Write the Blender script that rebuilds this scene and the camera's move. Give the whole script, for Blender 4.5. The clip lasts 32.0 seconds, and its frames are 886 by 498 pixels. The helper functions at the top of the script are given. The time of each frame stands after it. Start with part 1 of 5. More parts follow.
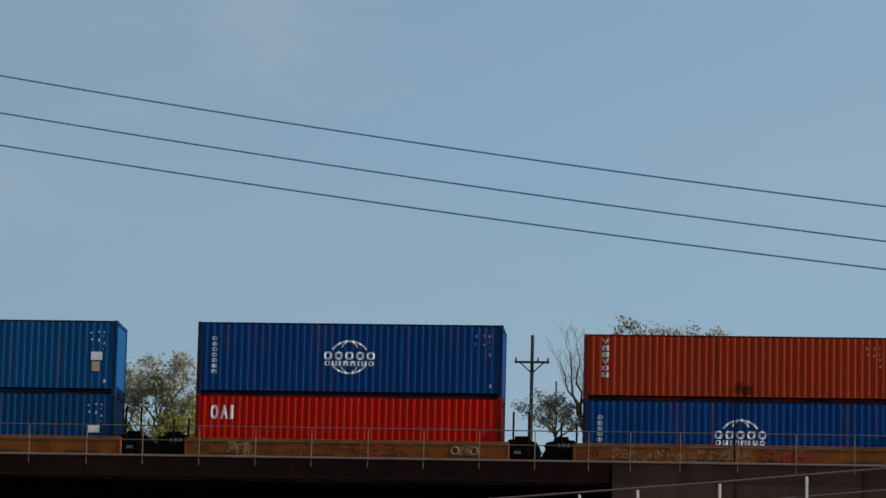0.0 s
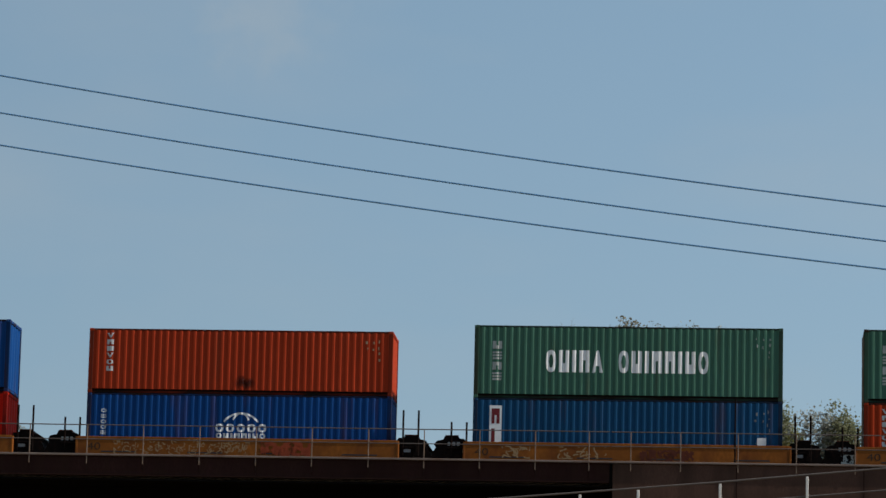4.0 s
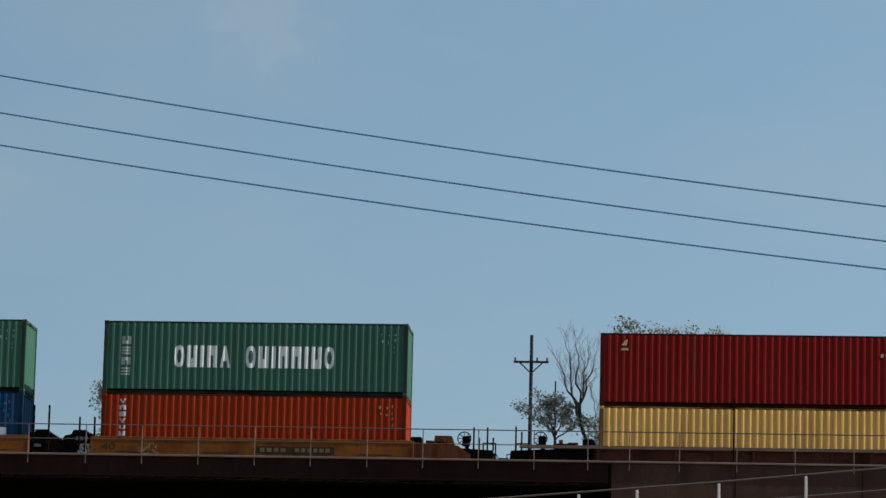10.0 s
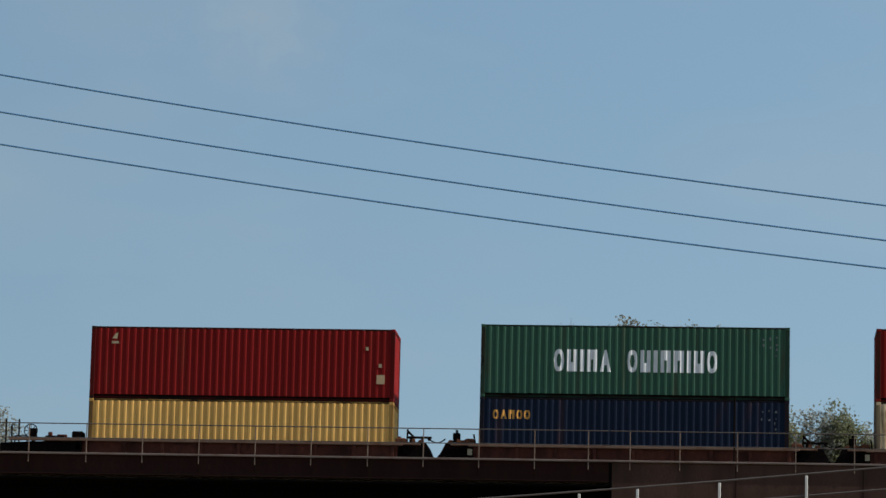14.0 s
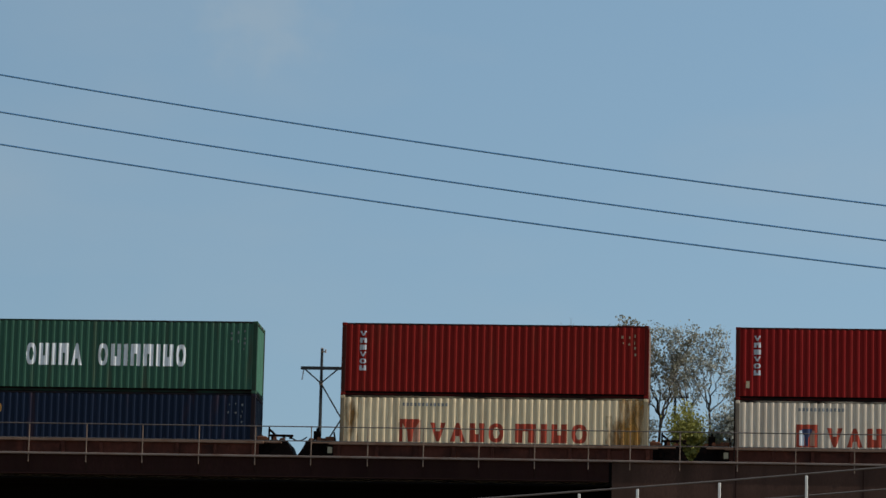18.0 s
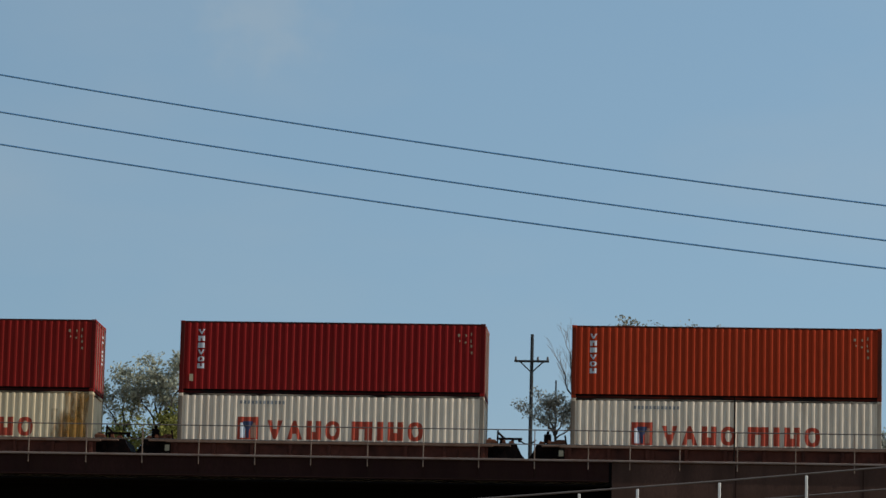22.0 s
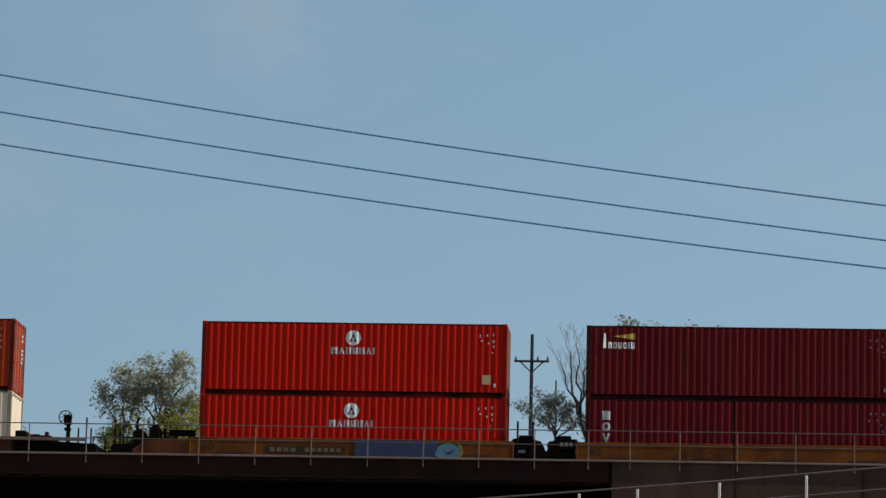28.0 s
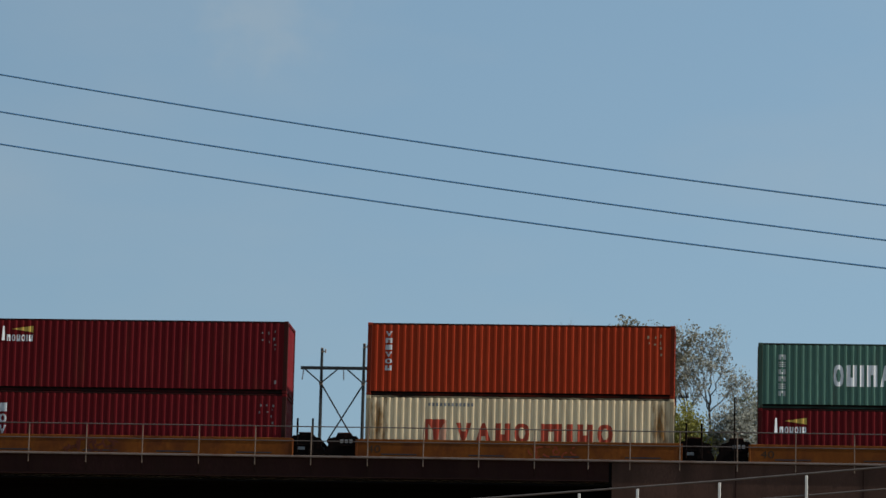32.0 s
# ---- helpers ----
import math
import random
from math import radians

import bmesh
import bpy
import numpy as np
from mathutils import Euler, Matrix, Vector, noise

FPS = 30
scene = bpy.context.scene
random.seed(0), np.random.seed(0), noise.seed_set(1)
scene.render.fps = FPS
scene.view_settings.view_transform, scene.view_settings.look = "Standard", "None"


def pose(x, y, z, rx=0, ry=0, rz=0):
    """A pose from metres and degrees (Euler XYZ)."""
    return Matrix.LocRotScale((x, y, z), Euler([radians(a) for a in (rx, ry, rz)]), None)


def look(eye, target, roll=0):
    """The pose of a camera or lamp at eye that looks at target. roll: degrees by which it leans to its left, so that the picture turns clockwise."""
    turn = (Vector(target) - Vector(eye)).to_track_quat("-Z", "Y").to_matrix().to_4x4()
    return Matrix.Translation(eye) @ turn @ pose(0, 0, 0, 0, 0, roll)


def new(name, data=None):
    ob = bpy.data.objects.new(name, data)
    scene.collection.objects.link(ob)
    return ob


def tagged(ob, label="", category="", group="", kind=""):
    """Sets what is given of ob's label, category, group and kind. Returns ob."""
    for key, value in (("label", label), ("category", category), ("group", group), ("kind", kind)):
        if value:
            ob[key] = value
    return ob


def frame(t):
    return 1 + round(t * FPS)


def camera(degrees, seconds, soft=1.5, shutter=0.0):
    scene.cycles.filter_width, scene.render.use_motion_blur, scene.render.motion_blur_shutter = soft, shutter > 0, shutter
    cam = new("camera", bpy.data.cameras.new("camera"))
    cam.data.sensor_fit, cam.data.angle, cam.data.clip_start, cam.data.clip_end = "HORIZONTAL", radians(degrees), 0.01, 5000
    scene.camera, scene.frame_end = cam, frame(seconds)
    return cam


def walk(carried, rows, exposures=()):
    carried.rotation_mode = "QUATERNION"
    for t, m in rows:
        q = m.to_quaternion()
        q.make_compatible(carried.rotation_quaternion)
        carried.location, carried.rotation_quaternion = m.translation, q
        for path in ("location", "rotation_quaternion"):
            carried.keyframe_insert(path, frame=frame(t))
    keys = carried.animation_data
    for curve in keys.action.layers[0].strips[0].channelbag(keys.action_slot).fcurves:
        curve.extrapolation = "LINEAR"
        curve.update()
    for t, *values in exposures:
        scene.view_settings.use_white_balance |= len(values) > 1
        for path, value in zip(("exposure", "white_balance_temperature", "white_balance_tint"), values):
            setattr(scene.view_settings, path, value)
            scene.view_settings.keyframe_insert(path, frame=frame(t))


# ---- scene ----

# World: x runs along the track (the train goes towards -x), y away from the camera, z up. Near container faces lie on y = 0.
EYE = Vector((11.79, -148.17, 1.6))
TILT, YAW, ROLL, FOCAL = 9.795, 4.55, 1.371, 6703.0

cam = camera(13.342, 32.0, soft=1.5)


def aim(dx, dy):
    """The camera's pose, nudged by a small shake (in 1/FOCAL radians)."""
    yaw, tilt = radians(YAW) + dx / FOCAL, radians(TILT) + dy / FOCAL
    way = Vector((-math.sin(yaw) * math.cos(tilt), math.cos(yaw) * math.cos(tilt), math.sin(tilt)))
    return look(EYE, EYE + way * 100, ROLL)


SHAKE = [(0, 0.5, 1.6), (0.5, 2.0, 2.7), (1, 2.6, 3.6), (1.5, 1.5, 1.3), (2, 0.5, 1.6), (2.5, 0.7, 1.6), (3, 1.8, 1.6), (3.5, 1.5, 1.6), (5.5, 0.3, 1.5),
         (6, -1.0, 0.4), (6.5, -1.3, 2.8), (7, 0.3, 0.2), (7.5, 0.4, -1.0), (8, -0.4, 2.8), (8.5, 0, 2.6), (9, 0.4, 1.6), (9.5, 0, 0.3), (10, -0.9, 1.3),
         (10.5, -0.8, 0.2), (11, 0.2, 0.1), (12, -0.6, 0.1), (13, -0.6, 0.1), (14, 0, 0), (20, 0, 0), (26, 0, 0), (32, 0, -0.4)]
walk(cam, [(t, aim(a, b)) for t, a, b in SHAKE], [(0, 0.0, 6850, 11), (6, 0.0, 6850, 11), (10, 0.0, 6650, 9), (26, 0.0, 6600, 9), (29, 0.0, 6680, 9), (32, 0.0, 6680, 9)])

# ---- light ----
SUN_AZ, SUN_EL = -5.5, 38.0  # degrees: azimuth from +x towards +y, elevation
world = bpy.data.worlds.new("sky")
scene.world = world
world.use_nodes = True
wn, wl = world.node_tree.nodes, world.node_tree.links
sky = wn.new("ShaderNodeTexSky")
sky.sky_type, sky.sun_disc = "NISHITA", False
sky.sun_elevation, sky.sun_rotation = radians(SUN_EL), radians(90 - SUN_AZ)
sky.air_density, sky.dust_density, sky.ozone_density = 1.0, 0.8, 1.6
veil = wn.new("ShaderNodeTexNoise")  # thin high cloud
veil.inputs["Scale"].default_value, veil.inputs["Detail"].default_value = 9.0, 4.0
spread = wn.new("ShaderNodeMapping")
spread.inputs["Scale"].default_value = (1.0, 1.0, 2.5)
where = wn.new("ShaderNodeTexCoord")
wl.new(where.outputs["Generated"], spread.inputs[0])
wl.new(spread.outputs[0], veil.inputs["Vector"])
thin = wn.new("ShaderNodeMapRange")
thin.inputs["From Min"].default_value, thin.inputs["From Max"].default_value, thin.inputs["To Max"].default_value = 0.45, 0.8, 0.22
wl.new(veil.outputs["Fac"], thin.inputs[0])
wisp = wn.new("ShaderNodeVectorMath")  # one faint patch of high cloud
wisp.operation = "DISTANCE"
wisp.inputs[1].default_value = (-0.1251, 0.9652, 0.2295)
wl.new(where.outputs["Generated"], wisp.inputs[0])
fray = wn.new("ShaderNodeTexNoise")
fray.inputs["Scale"].default_value, fray.inputs["Detail"].default_value = 130.0, 4.0
wl.new(where.outputs["Generated"], fray.inputs["Vector"])
rim = wn.new("ShaderNodeMath")
rim.operation = "MULTIPLY_ADD"
rim.inputs[1].default_value = 0.024
wl.new(fray.outputs["Fac"], rim.inputs[0])
wl.new(wisp.outputs["Value"], rim.inputs[2])
faint = wn.new("ShaderNodeMapRange")
faint.interpolation_type = "SMOOTHSTEP"
for socket, v in (("From Min", 0.034), ("From Max", 0.012), ("To Min", 0.0), ("To Max", 0.20)):
    faint.inputs[socket].default_value = v
wl.new(rim.outputs[0], faint.inputs["Value"])
both = wn.new("ShaderNodeMath")
wl.new(thin.outputs[0], both.inputs[0])
wl.new(faint.outputs[0], both.inputs[1])
cover = wn.new("ShaderNodeMix")
cover.data_type = "RGBA"
cover.inputs[7].default_value = (4.3, 4.6, 4.7, 1)
wl.new(both.outputs[0], cover.inputs["Factor"])
haze = wn.new("ShaderNodeMix")  # even, pale blue haze
haze.data_type = "RGBA"
haze.inputs["Factor"].default_value = 0.55
haze.inputs[7].default_value = (2.3, 3.95, 5.5, 1)
wl.new(sky.outputs[0], haze.inputs[6])
side = wn.new("ShaderNodeSeparateXYZ")  # the sky is brighter towards the sun
wl.new(where.outputs["Generated"], side.inputs[0])
toward = wn.new("ShaderNodeMapRange")
for socket, v in (("From Min", -0.40), ("From Max", 0.50), ("To Min", 0.85), ("To Max", 1.31)):
    toward.inputs[socket].default_value = v
wl.new(side.outputs["X"], toward.inputs["Value"])
lit = wn.new("ShaderNodeVectorMath")
lit.operation = "SCALE"
wl.new(haze.outputs[2], lit.inputs[0])
wl.new(toward.outputs[0], lit.inputs["Scale"])
wl.new(lit.outputs[0], cover.inputs[6])
wl.new(cover.outputs[2], wn["Background"].inputs[0])
wn["Background"].inputs[1].default_value = 0.1
sun = new("sun", bpy.data.lights.new("sun", "SUN"))
sun.data.energy, sun.data.angle, sun.data.color = 5.0, radians(0.53), (1.0, 0.95, 0.87)
sun.matrix_world = look((math.cos(radians(SUN_AZ)) * math.cos(radians(SUN_EL)) * 90, math.sin(radians(SUN_AZ)) * math.cos(radians(SUN_EL)) * 90, math.sin(radians(SUN_EL)) * 90), (0, 0, 0))


# ---- materials ----
def material(name, base, rough=0.6, metal=0.0, vary=0.25, scale=3.0, stain=None, amount=0.0, stretch=(1, 1, 1), bump=0.0, grain=40.0, island=0.0, sheen=0.2):
    """A surface with broad and fine variation, streaked stains and fine relief. Sizes in metres."""
    m = bpy.data.materials.new(name)
    m.use_nodes = True
    n, l = m.node_tree.nodes, m.node_tree.links
    bsdf = n["Principled BSDF"]
    bsdf.inputs["Roughness"].default_value, bsdf.inputs["Metallic"].default_value = rough, metal
    bsdf.inputs["Specular IOR Level"].default_value = sheen
    at = n.new("ShaderNodeTexCoord")
    info = n.new("ShaderNodeObjectInfo")
    shift = n.new("ShaderNodeVectorMath")
    shift.operation = "MULTIPLY_ADD"
    shift.inputs[1].default_value = stretch
    off = n.new("ShaderNodeMath")
    off.operation = "MULTIPLY"
    off.inputs[1].default_value = 37.0
    l.new(info.outputs["Random"], off.inputs[0])
    l.new(at.outputs["Object"], shift.inputs[0])
    l.new(off.outputs[0], shift.inputs[2])

    def cloud(s, detail):
        t = n.new("ShaderNodeTexNoise")
        t.inputs["Scale"].default_value, t.inputs["Detail"].default_value = s, detail
        l.new(shift.outputs[0], t.inputs["Vector"])
        return t.outputs["Fac"]

    def mix(fac, a, b, kind="MIX"):
        x = n.new("ShaderNodeMix")
        x.data_type, x.blend_type = "RGBA", kind
        for socket, v in ((x.inputs["Factor"], fac), (x.inputs[6], a), (x.inputs[7], b)):
            if hasattr(v, "links"):
                l.new(v, socket)
            else:
                socket.default_value = v if isinstance(v, float) else (*v, 1)
        return x.outputs[2]

    def ramp(v, lo, hi):
        r = n.new("ShaderNodeMapRange")
        r.inputs["From Min"].default_value, r.inputs["From Max"].default_value = lo, hi
        l.new(v, r.inputs["Value"])
        return r.outputs[0]

    col = mix(ramp(cloud(scale, 4), 0.3, 0.7), tuple(c * (1 - vary) for c in base), tuple(min(1, c * (1 + vary)) for c in base))
    col = mix(ramp(cloud(grain, 3), 0.25, 0.75), col, tuple(c * (1 - vary) for c in base)) if vary else col
    if stain:
        worn = n.new("ShaderNodeMath")
        worn.operation = "MULTIPLY"
        worn.inputs[1].default_value = 0.25 + amount
        l.new(ramp(cloud(scale * 2.3, 6), 0.60 - 0.25 * amount, 0.80 - 0.15 * amount), worn.inputs[0])
        col = mix(worn.outputs[0], col, stain)
    if island:
        g = n.new("ShaderNodeNewGeometry")
        col = mix(g.outputs["Random Per Island"], col, tuple(min(1, c * (1 + island)) for c in base))
    l.new(col, bsdf.inputs["Base Color"])
    if bump:
        b = n.new("ShaderNodeBump")
        b.inputs["Strength"].default_value, b.inputs["Distance"].default_value = bump, 0.02
        l.new(cloud(grain, 5), b.inputs["Height"])
        l.new(b.outputs[0], bsdf.inputs["Normal"])
    return m


RUST = (0.10, 0.035, 0.018)
STREAK = (1, 1, 0.12)


def paint(name, base, amount=0.12, rough=0.6, dirt=RUST):
    return material(name, base, rough, 0, 0.16, 0.9, dirt, amount, STREAK, 0.05, 14, sheen=0.05)


TONES = {
    "cobalt": ("cobalt_paint", (0.0042, 0.054, 0.150), 0.12),
    "navy_blue": ("deep_blue_paint", (0.0032, 0.046, 0.178), 0.12),
    "teal_blue": ("teal_blue_paint", (0.0065, 0.056, 0.135), 0.14),
    "bright_blue": ("bright_blue_paint", (0.0048, 0.074, 0.205), 0.12),
    "red": ("red_paint", (0.48, 0.0115, 0.0050), 0.12),
    "burnt_orange": ("burnt_orange_paint", (0.325, 0.0350, 0.0115), 0.14),
    "rust_orange": ("rust_orange_paint", (0.30, 0.032, 0.0090), 0.16),
    "green": ("green_paint", (0.049, 0.132, 0.097), 0.12),
    "deep_green": ("deep_green_paint", (0.040, 0.103, 0.070), 0.16),
    "grey_green": ("faded_green_paint", (0.078, 0.160, 0.128), 0.14),
    "maroon": ("maroon_paint", (0.208, 0.0116, 0.0108), 0.12),
    "dark_maroon": ("dark_maroon_paint", (0.116, 0.0078, 0.0105), 0.12),
    "brick": ("brick_red_paint", (0.205, 0.0132, 0.0102), 0.12),
    "cream": ("cream_paint", (0.756, 0.432, 0.130), 0.1),
    "white": ("off_white_paint", (0.66, 0.55, 0.425), 0.1),
    "ivory": ("ivory_paint", (0.70, 0.555, 0.355), 0.2),
    "navy": ("navy_paint", (0.0115, 0.0185, 0.037), 0.12),
}
P = {k: paint(*v) for k, v in TONES.items()}
# frame members: scuffs and rust, with shade put into the dark blotches
SCUFF_SHADE = {k: paint(v[0] + "_scuff_shade", v[1], 0.85, 0.8, (0.026, 0.012, 0.009)) for k, v in TONES.items()}
# corner posts: shade put into the colour, as darkened, blotched copies of each paint
POST_SHADE = {k: paint(v[0] + "_post_shade", tuple(0.42 * c + 0.002 for c in v[1]), 0.65, 0.8, (0.026, 0.014, 0.011)) for k, v in TONES.items()}
# long rails: their shade and dark outline put into darkened copies of each paint
RAIL_SHADE = {k: material(v[0] + "_rail_shade", tuple(0.35 * c + 0.004 for c in v[1]), 0.85, 0, 0.3, 1.2, (0.014, 0.009, 0.008), 0.9, (0.3, 1, 1), 0.05, 14, sheen=0.05) for k, v in TONES.items()}
MARK = {
    "white": material("white_marking", (0.70, 0.72, 0.74), 0.6, 0, 0.12, 3),
    "grey": material("grey_marking", (0.21, 0.215, 0.22), 0.6, 0, 0.2, 3),
    "red": material("red_marking", (0.36, 0.050, 0.024), 0.6, 0, 0.15, 3),
    "dark": material("dark_marking", (0.03, 0.03, 0.035), 0.6, 0, 0.2, 3),
    "orange": material("orange_placard", (0.62, 0.30, 0.06), 0.6, 0, 0.15, 3),
    "tan": material("tan_placard", (0.48, 0.34, 0.20), 0.6, 0, 0.15, 3),
    "yellow": material("yellow_marking", (0.50, 0.35, 0.07), 0.6, 0, 0.15, 3),
    "blue": material("blue_marking", (0.04, 0.052, 0.11), 0.6, 0, 0.3, 3),
    "cyan": material("cyan_marking", (0.11, 0.23, 0.27), 0.6, 0, 0.3, 3),
    "rust_red": material("rust_red_marking", (0.27, 0.045, 0.015), 0.7, 0, 0.3, 3),
    "rust_dark": material("dark_rust_marking", (0.10, 0.022, 0.010), 0.7, 0, 0.3, 3),
    "dim": material("dim_stencil", (0.19, 0.125, 0.07), 0.8, 0, 0.35, 6),
    "pink": material("faded_pink_marking", (0.50, 0.26, 0.17), 0.7, 0, 0.25, 4),
    "faded": material("faded_spray", (0.32, 0.21, 0.11), 0.8, 0, 0.3, 3),
    "soft": material("worn_white_marking", (0.48, 0.51, 0.54), 0.6, 0, 0.25, 5),
    "pale": material("pale_marking", (0.40, 0.43, 0.42), 0.6, 0, 0.25, 3),
    "wine": material("wine_marking", (0.14, 0.015, 0.02), 0.6, 0, 0.2, 3),
    "panel": material("panel_brown", (0.045, 0.026, 0.014), 0.8, 0, 0.3, 3),
    "lime": material("dull_yellow_spray", (0.26, 0.21, 0.06), 0.8, 0, 0.3, 4),
    "beige": material("beige_marking", (0.42, 0.34, 0.22), 0.7, 0, 0.2, 3),
}
CAR_YELLOW = material("car_yellow_paint", (0.225, 0.070, 0.011), 0.75, 0, 0.28, 0.7, (0.085, 0.022, 0.008), 0.55, (0.8, 1, 0.5), 0.06, 9, sheen=0.12)
CAR_OCHRE = material("car_ochre_paint", (0.175, 0.050, 0.007), 0.8, 0, 0.28, 0.7, (0.070, 0.017, 0.006), 0.6, (0.8, 1, 0.5), 0.06, 9, sheen=0.12)
SCORCHED = paint("scorched_orange_paint", (0.125, 0.042, 0.017), 0.7, 0.85, (0.022, 0.010, 0.007))
CAR_BROWN = material("car_brown_paint", (0.105, 0.032, 0.020), 0.8, 0, 0.3, 0.9, (0.022, 0.010, 0.008), 0.55, (0.7, 1, 0.5), 0.08, 9, sheen=0.1)
CAR_RUST = material("rusted_casting", (0.17, 0.062, 0.030), 0.9, 0, 0.4, 3, (0.04, 0.018, 0.012), 0.6, (1, 1, 1), 0.2)
SILL_BROWN = paint("sill_grey_brown_paint", (0.20, 0.125, 0.09), 0.35, 0.7)
BLACK_STEEL = material("black_steel", (0.0065, 0.004, 0.0036), 0.85, 0.0, 0.4, 3, (0.03, 0.012, 0.008), 0.25, (1, 1, 1), 0.1, sheen=0.04)
WHEEL_STEEL = material("wheel_steel", (0.12, 0.10, 0.09), 0.45, 0.8, 0.3, 4)
RAIL_PIPE = material("dull_pipe", (0.085, 0.072, 0.068), 0.7, 0.0, 0.2, 6, RUST, 0.2, sheen=0.2)
RAIL_STEEL = material("rail_steel", (0.22, 0.17, 0.14), 0.4, 0.8, 0.3, 4)
# near-black: the deep shade below the deck is put into this colour
UNDERSIDE = material("underside_shade", (0.0035, 0.003, 0.003), 0.9, 0, 0.3, 1, sheen=0.05)
GIRDER = material("girder_paint", (0.028, 0.0115, 0.0100), 0.85, 0, 0.35, 0.8, (0.026, 0.013, 0.009), 0.5, (1, 1, 0.2), 0.1, sheen=0.07)
CURB = material("curb_steel", (0.20, 0.155, 0.135), 0.7, 0, 0.3, 2, RUST, 0.35, (0.4, 1, 1), 0.1)
CONCRETE = material("aged_concrete", (0.080, 0.043, 0.032), 0.95, 0, 0.3, 0.5, (0.028, 0.017, 0.013), 0.5, (1, 1, 0.25), 0.3, sheen=0.15)
GALVANISED = material("galvanised_steel", (0.21, 0.15, 0.115), 0.6, 0.1, 0.2, 6, (0.22, 0.12, 0.07), 0.3, (1, 1, 0.4))
FENCE_PAINT = material("pale_fence_paint", (0.62, 0.60, 0.57), 0.6, 0, 0.15, 5)
PIPE = material("weathered_pipe", (0.10, 0.085, 0.08), 0.7, 0.0, 0.2, 3)
BALLAST = material("ballast_stone", (0.22, 0.20, 0.18), 0.95, 0, 0.4, 9, None, 0, (1, 1, 1), 0.8, 30)
TIE = material("tie_timber", (0.07, 0.05, 0.04), 0.9, 0, 0.4, 3, None, 0, (0.2, 1, 1), 0.3)
# ground out of view: warm tan chosen to bounce light onto shaded sides
GRASS = material("bounce_tan_grass", (0.24, 0.165, 0.085), 0.95, 0, 0.35, 0.12, (0.17, 0.13, 0.06), 0.4, (1, 1, 1), 0.6, 6)
POLE_WOOD = material("pole_wood", (0.028, 0.031, 0.034), 0.85, 0, 0.3, 2, None, 0, (1, 1, 0.1), 0.2)
BARK = material("bark", (0.048, 0.041, 0.036), 0.95, 0, 0.35, 4, None, 0, (1, 1, 0.3), 0.4)
# fine twigs: paler than bark, with sky and sun light put into the colour
TWIG = material("sky_paled_twig", (0.22, 0.195, 0.17), 0.9, 0, 0.3, 5)
WIRE = material("blue_grey_sheath", (0.10, 0.25, 0.46), 0.6, 0, 0.2, 5)
GLASSY = material("insulator_porcelain", (0.10, 0.09, 0.085), 0.25, 0, 0.2, 8)


def leaf_material(name, base, island):
    m = material(name, base, 0.7, 0, 0.2, 1.5, None, 0, (1, 1, 1), 0, 9, island)
    n, l = m.node_tree.nodes, m.node_tree.links
    glow = n.new("ShaderNodeBsdfTranslucent")
    col = n["Principled BSDF"].inputs["Base Color"].links[0].from_socket
    l.new(col, glow.inputs[0])
    mx = n.new("ShaderNodeMixShader")
    mx.inputs[0].default_value = 0.45
    l.new(n["Principled BSDF"].outputs[0], mx.inputs[1])
    l.new(glow.outputs[0], mx.inputs[2])
    l.new(mx.outputs[0], n["Material Output"].inputs[0])
    return m


LEAF_OLIVE = leaf_material("olive_leaf", (0.125, 0.132, 0.075), 1.0)
LEAF_GREY = leaf_material("greyed_leaf", (0.165, 0.17, 0.15), 1.5)
LEAF_GOLD = leaf_material("golden_olive_leaf", (0.190, 0.192, 0.145), 1.4)
LEAF_BROWN = leaf_material("browning_leaf", (0.135, 0.130, 0.100), 1.0)
LEAF_LIME = leaf_material("yellow_green_leaf", (0.20, 0.195, 0.052), 0.5)


def film_material(name, base, low, high, scale):
    """A thin patchy film: noise, drawn out downwards, decides where it covers."""
    m = material(name, base, 0.9, 0, 0.35, 4.0, None, 0, (1, 1, 0.3))
    n, l = m.node_tree.nodes, m.node_tree.links
    at = n.new("ShaderNodeTexCoord")
    run = n.new("ShaderNodeMapping")
    run.inputs["Scale"].default_value = (1.0, 1.0, 0.30)
    l.new(at.outputs["Object"], run.inputs[0])
    blot = n.new("ShaderNodeTexNoise")
    blot.inputs["Scale"].default_value, blot.inputs["Detail"].default_value = scale, 5.0
    l.new(run.outputs[0], blot.inputs["Vector"])
    place = n.new("ShaderNodeMapping")  # thins out from the middle of the patch to its rim
    place.inputs["Location"].default_value, place.inputs["Scale"].default_value = (-1, 0, -1), (2, 0, 2)
    l.new(at.outputs["Generated"], place.inputs[0])
    core = n.new("ShaderNodeTexGradient")
    core.gradient_type = "SPHERICAL"
    l.new(place.outputs[0], core.inputs[0])
    thick = n.new("ShaderNodeMath")
    thick.operation = "MULTIPLY_ADD"
    thick.inputs[1].default_value = 0.36
    l.new(core.outputs["Fac"], thick.inputs[0])
    l.new(blot.outputs["Fac"], thick.inputs[2])
    where_it = n.new("ShaderNodeMapRange")
    where_it.inputs["From Min"].default_value, where_it.inputs["From Max"].default_value, where_it.inputs["To Max"].default_value = low, high, 0.75
    l.new(thick.outputs[0], where_it.inputs["Value"])
    clear = n.new("ShaderNodeBsdfTransparent")
    mx = n.new("ShaderNodeMixShader")
    l.new(where_it.outputs[0], mx.inputs[0])
    l.new(clear.outputs[0], mx.inputs[1])
    l.new(n["Principled BSDF"].outputs[0], mx.inputs[2])
    l.new(mx.outputs[0], n["Material Output"].inputs[0])
    return m


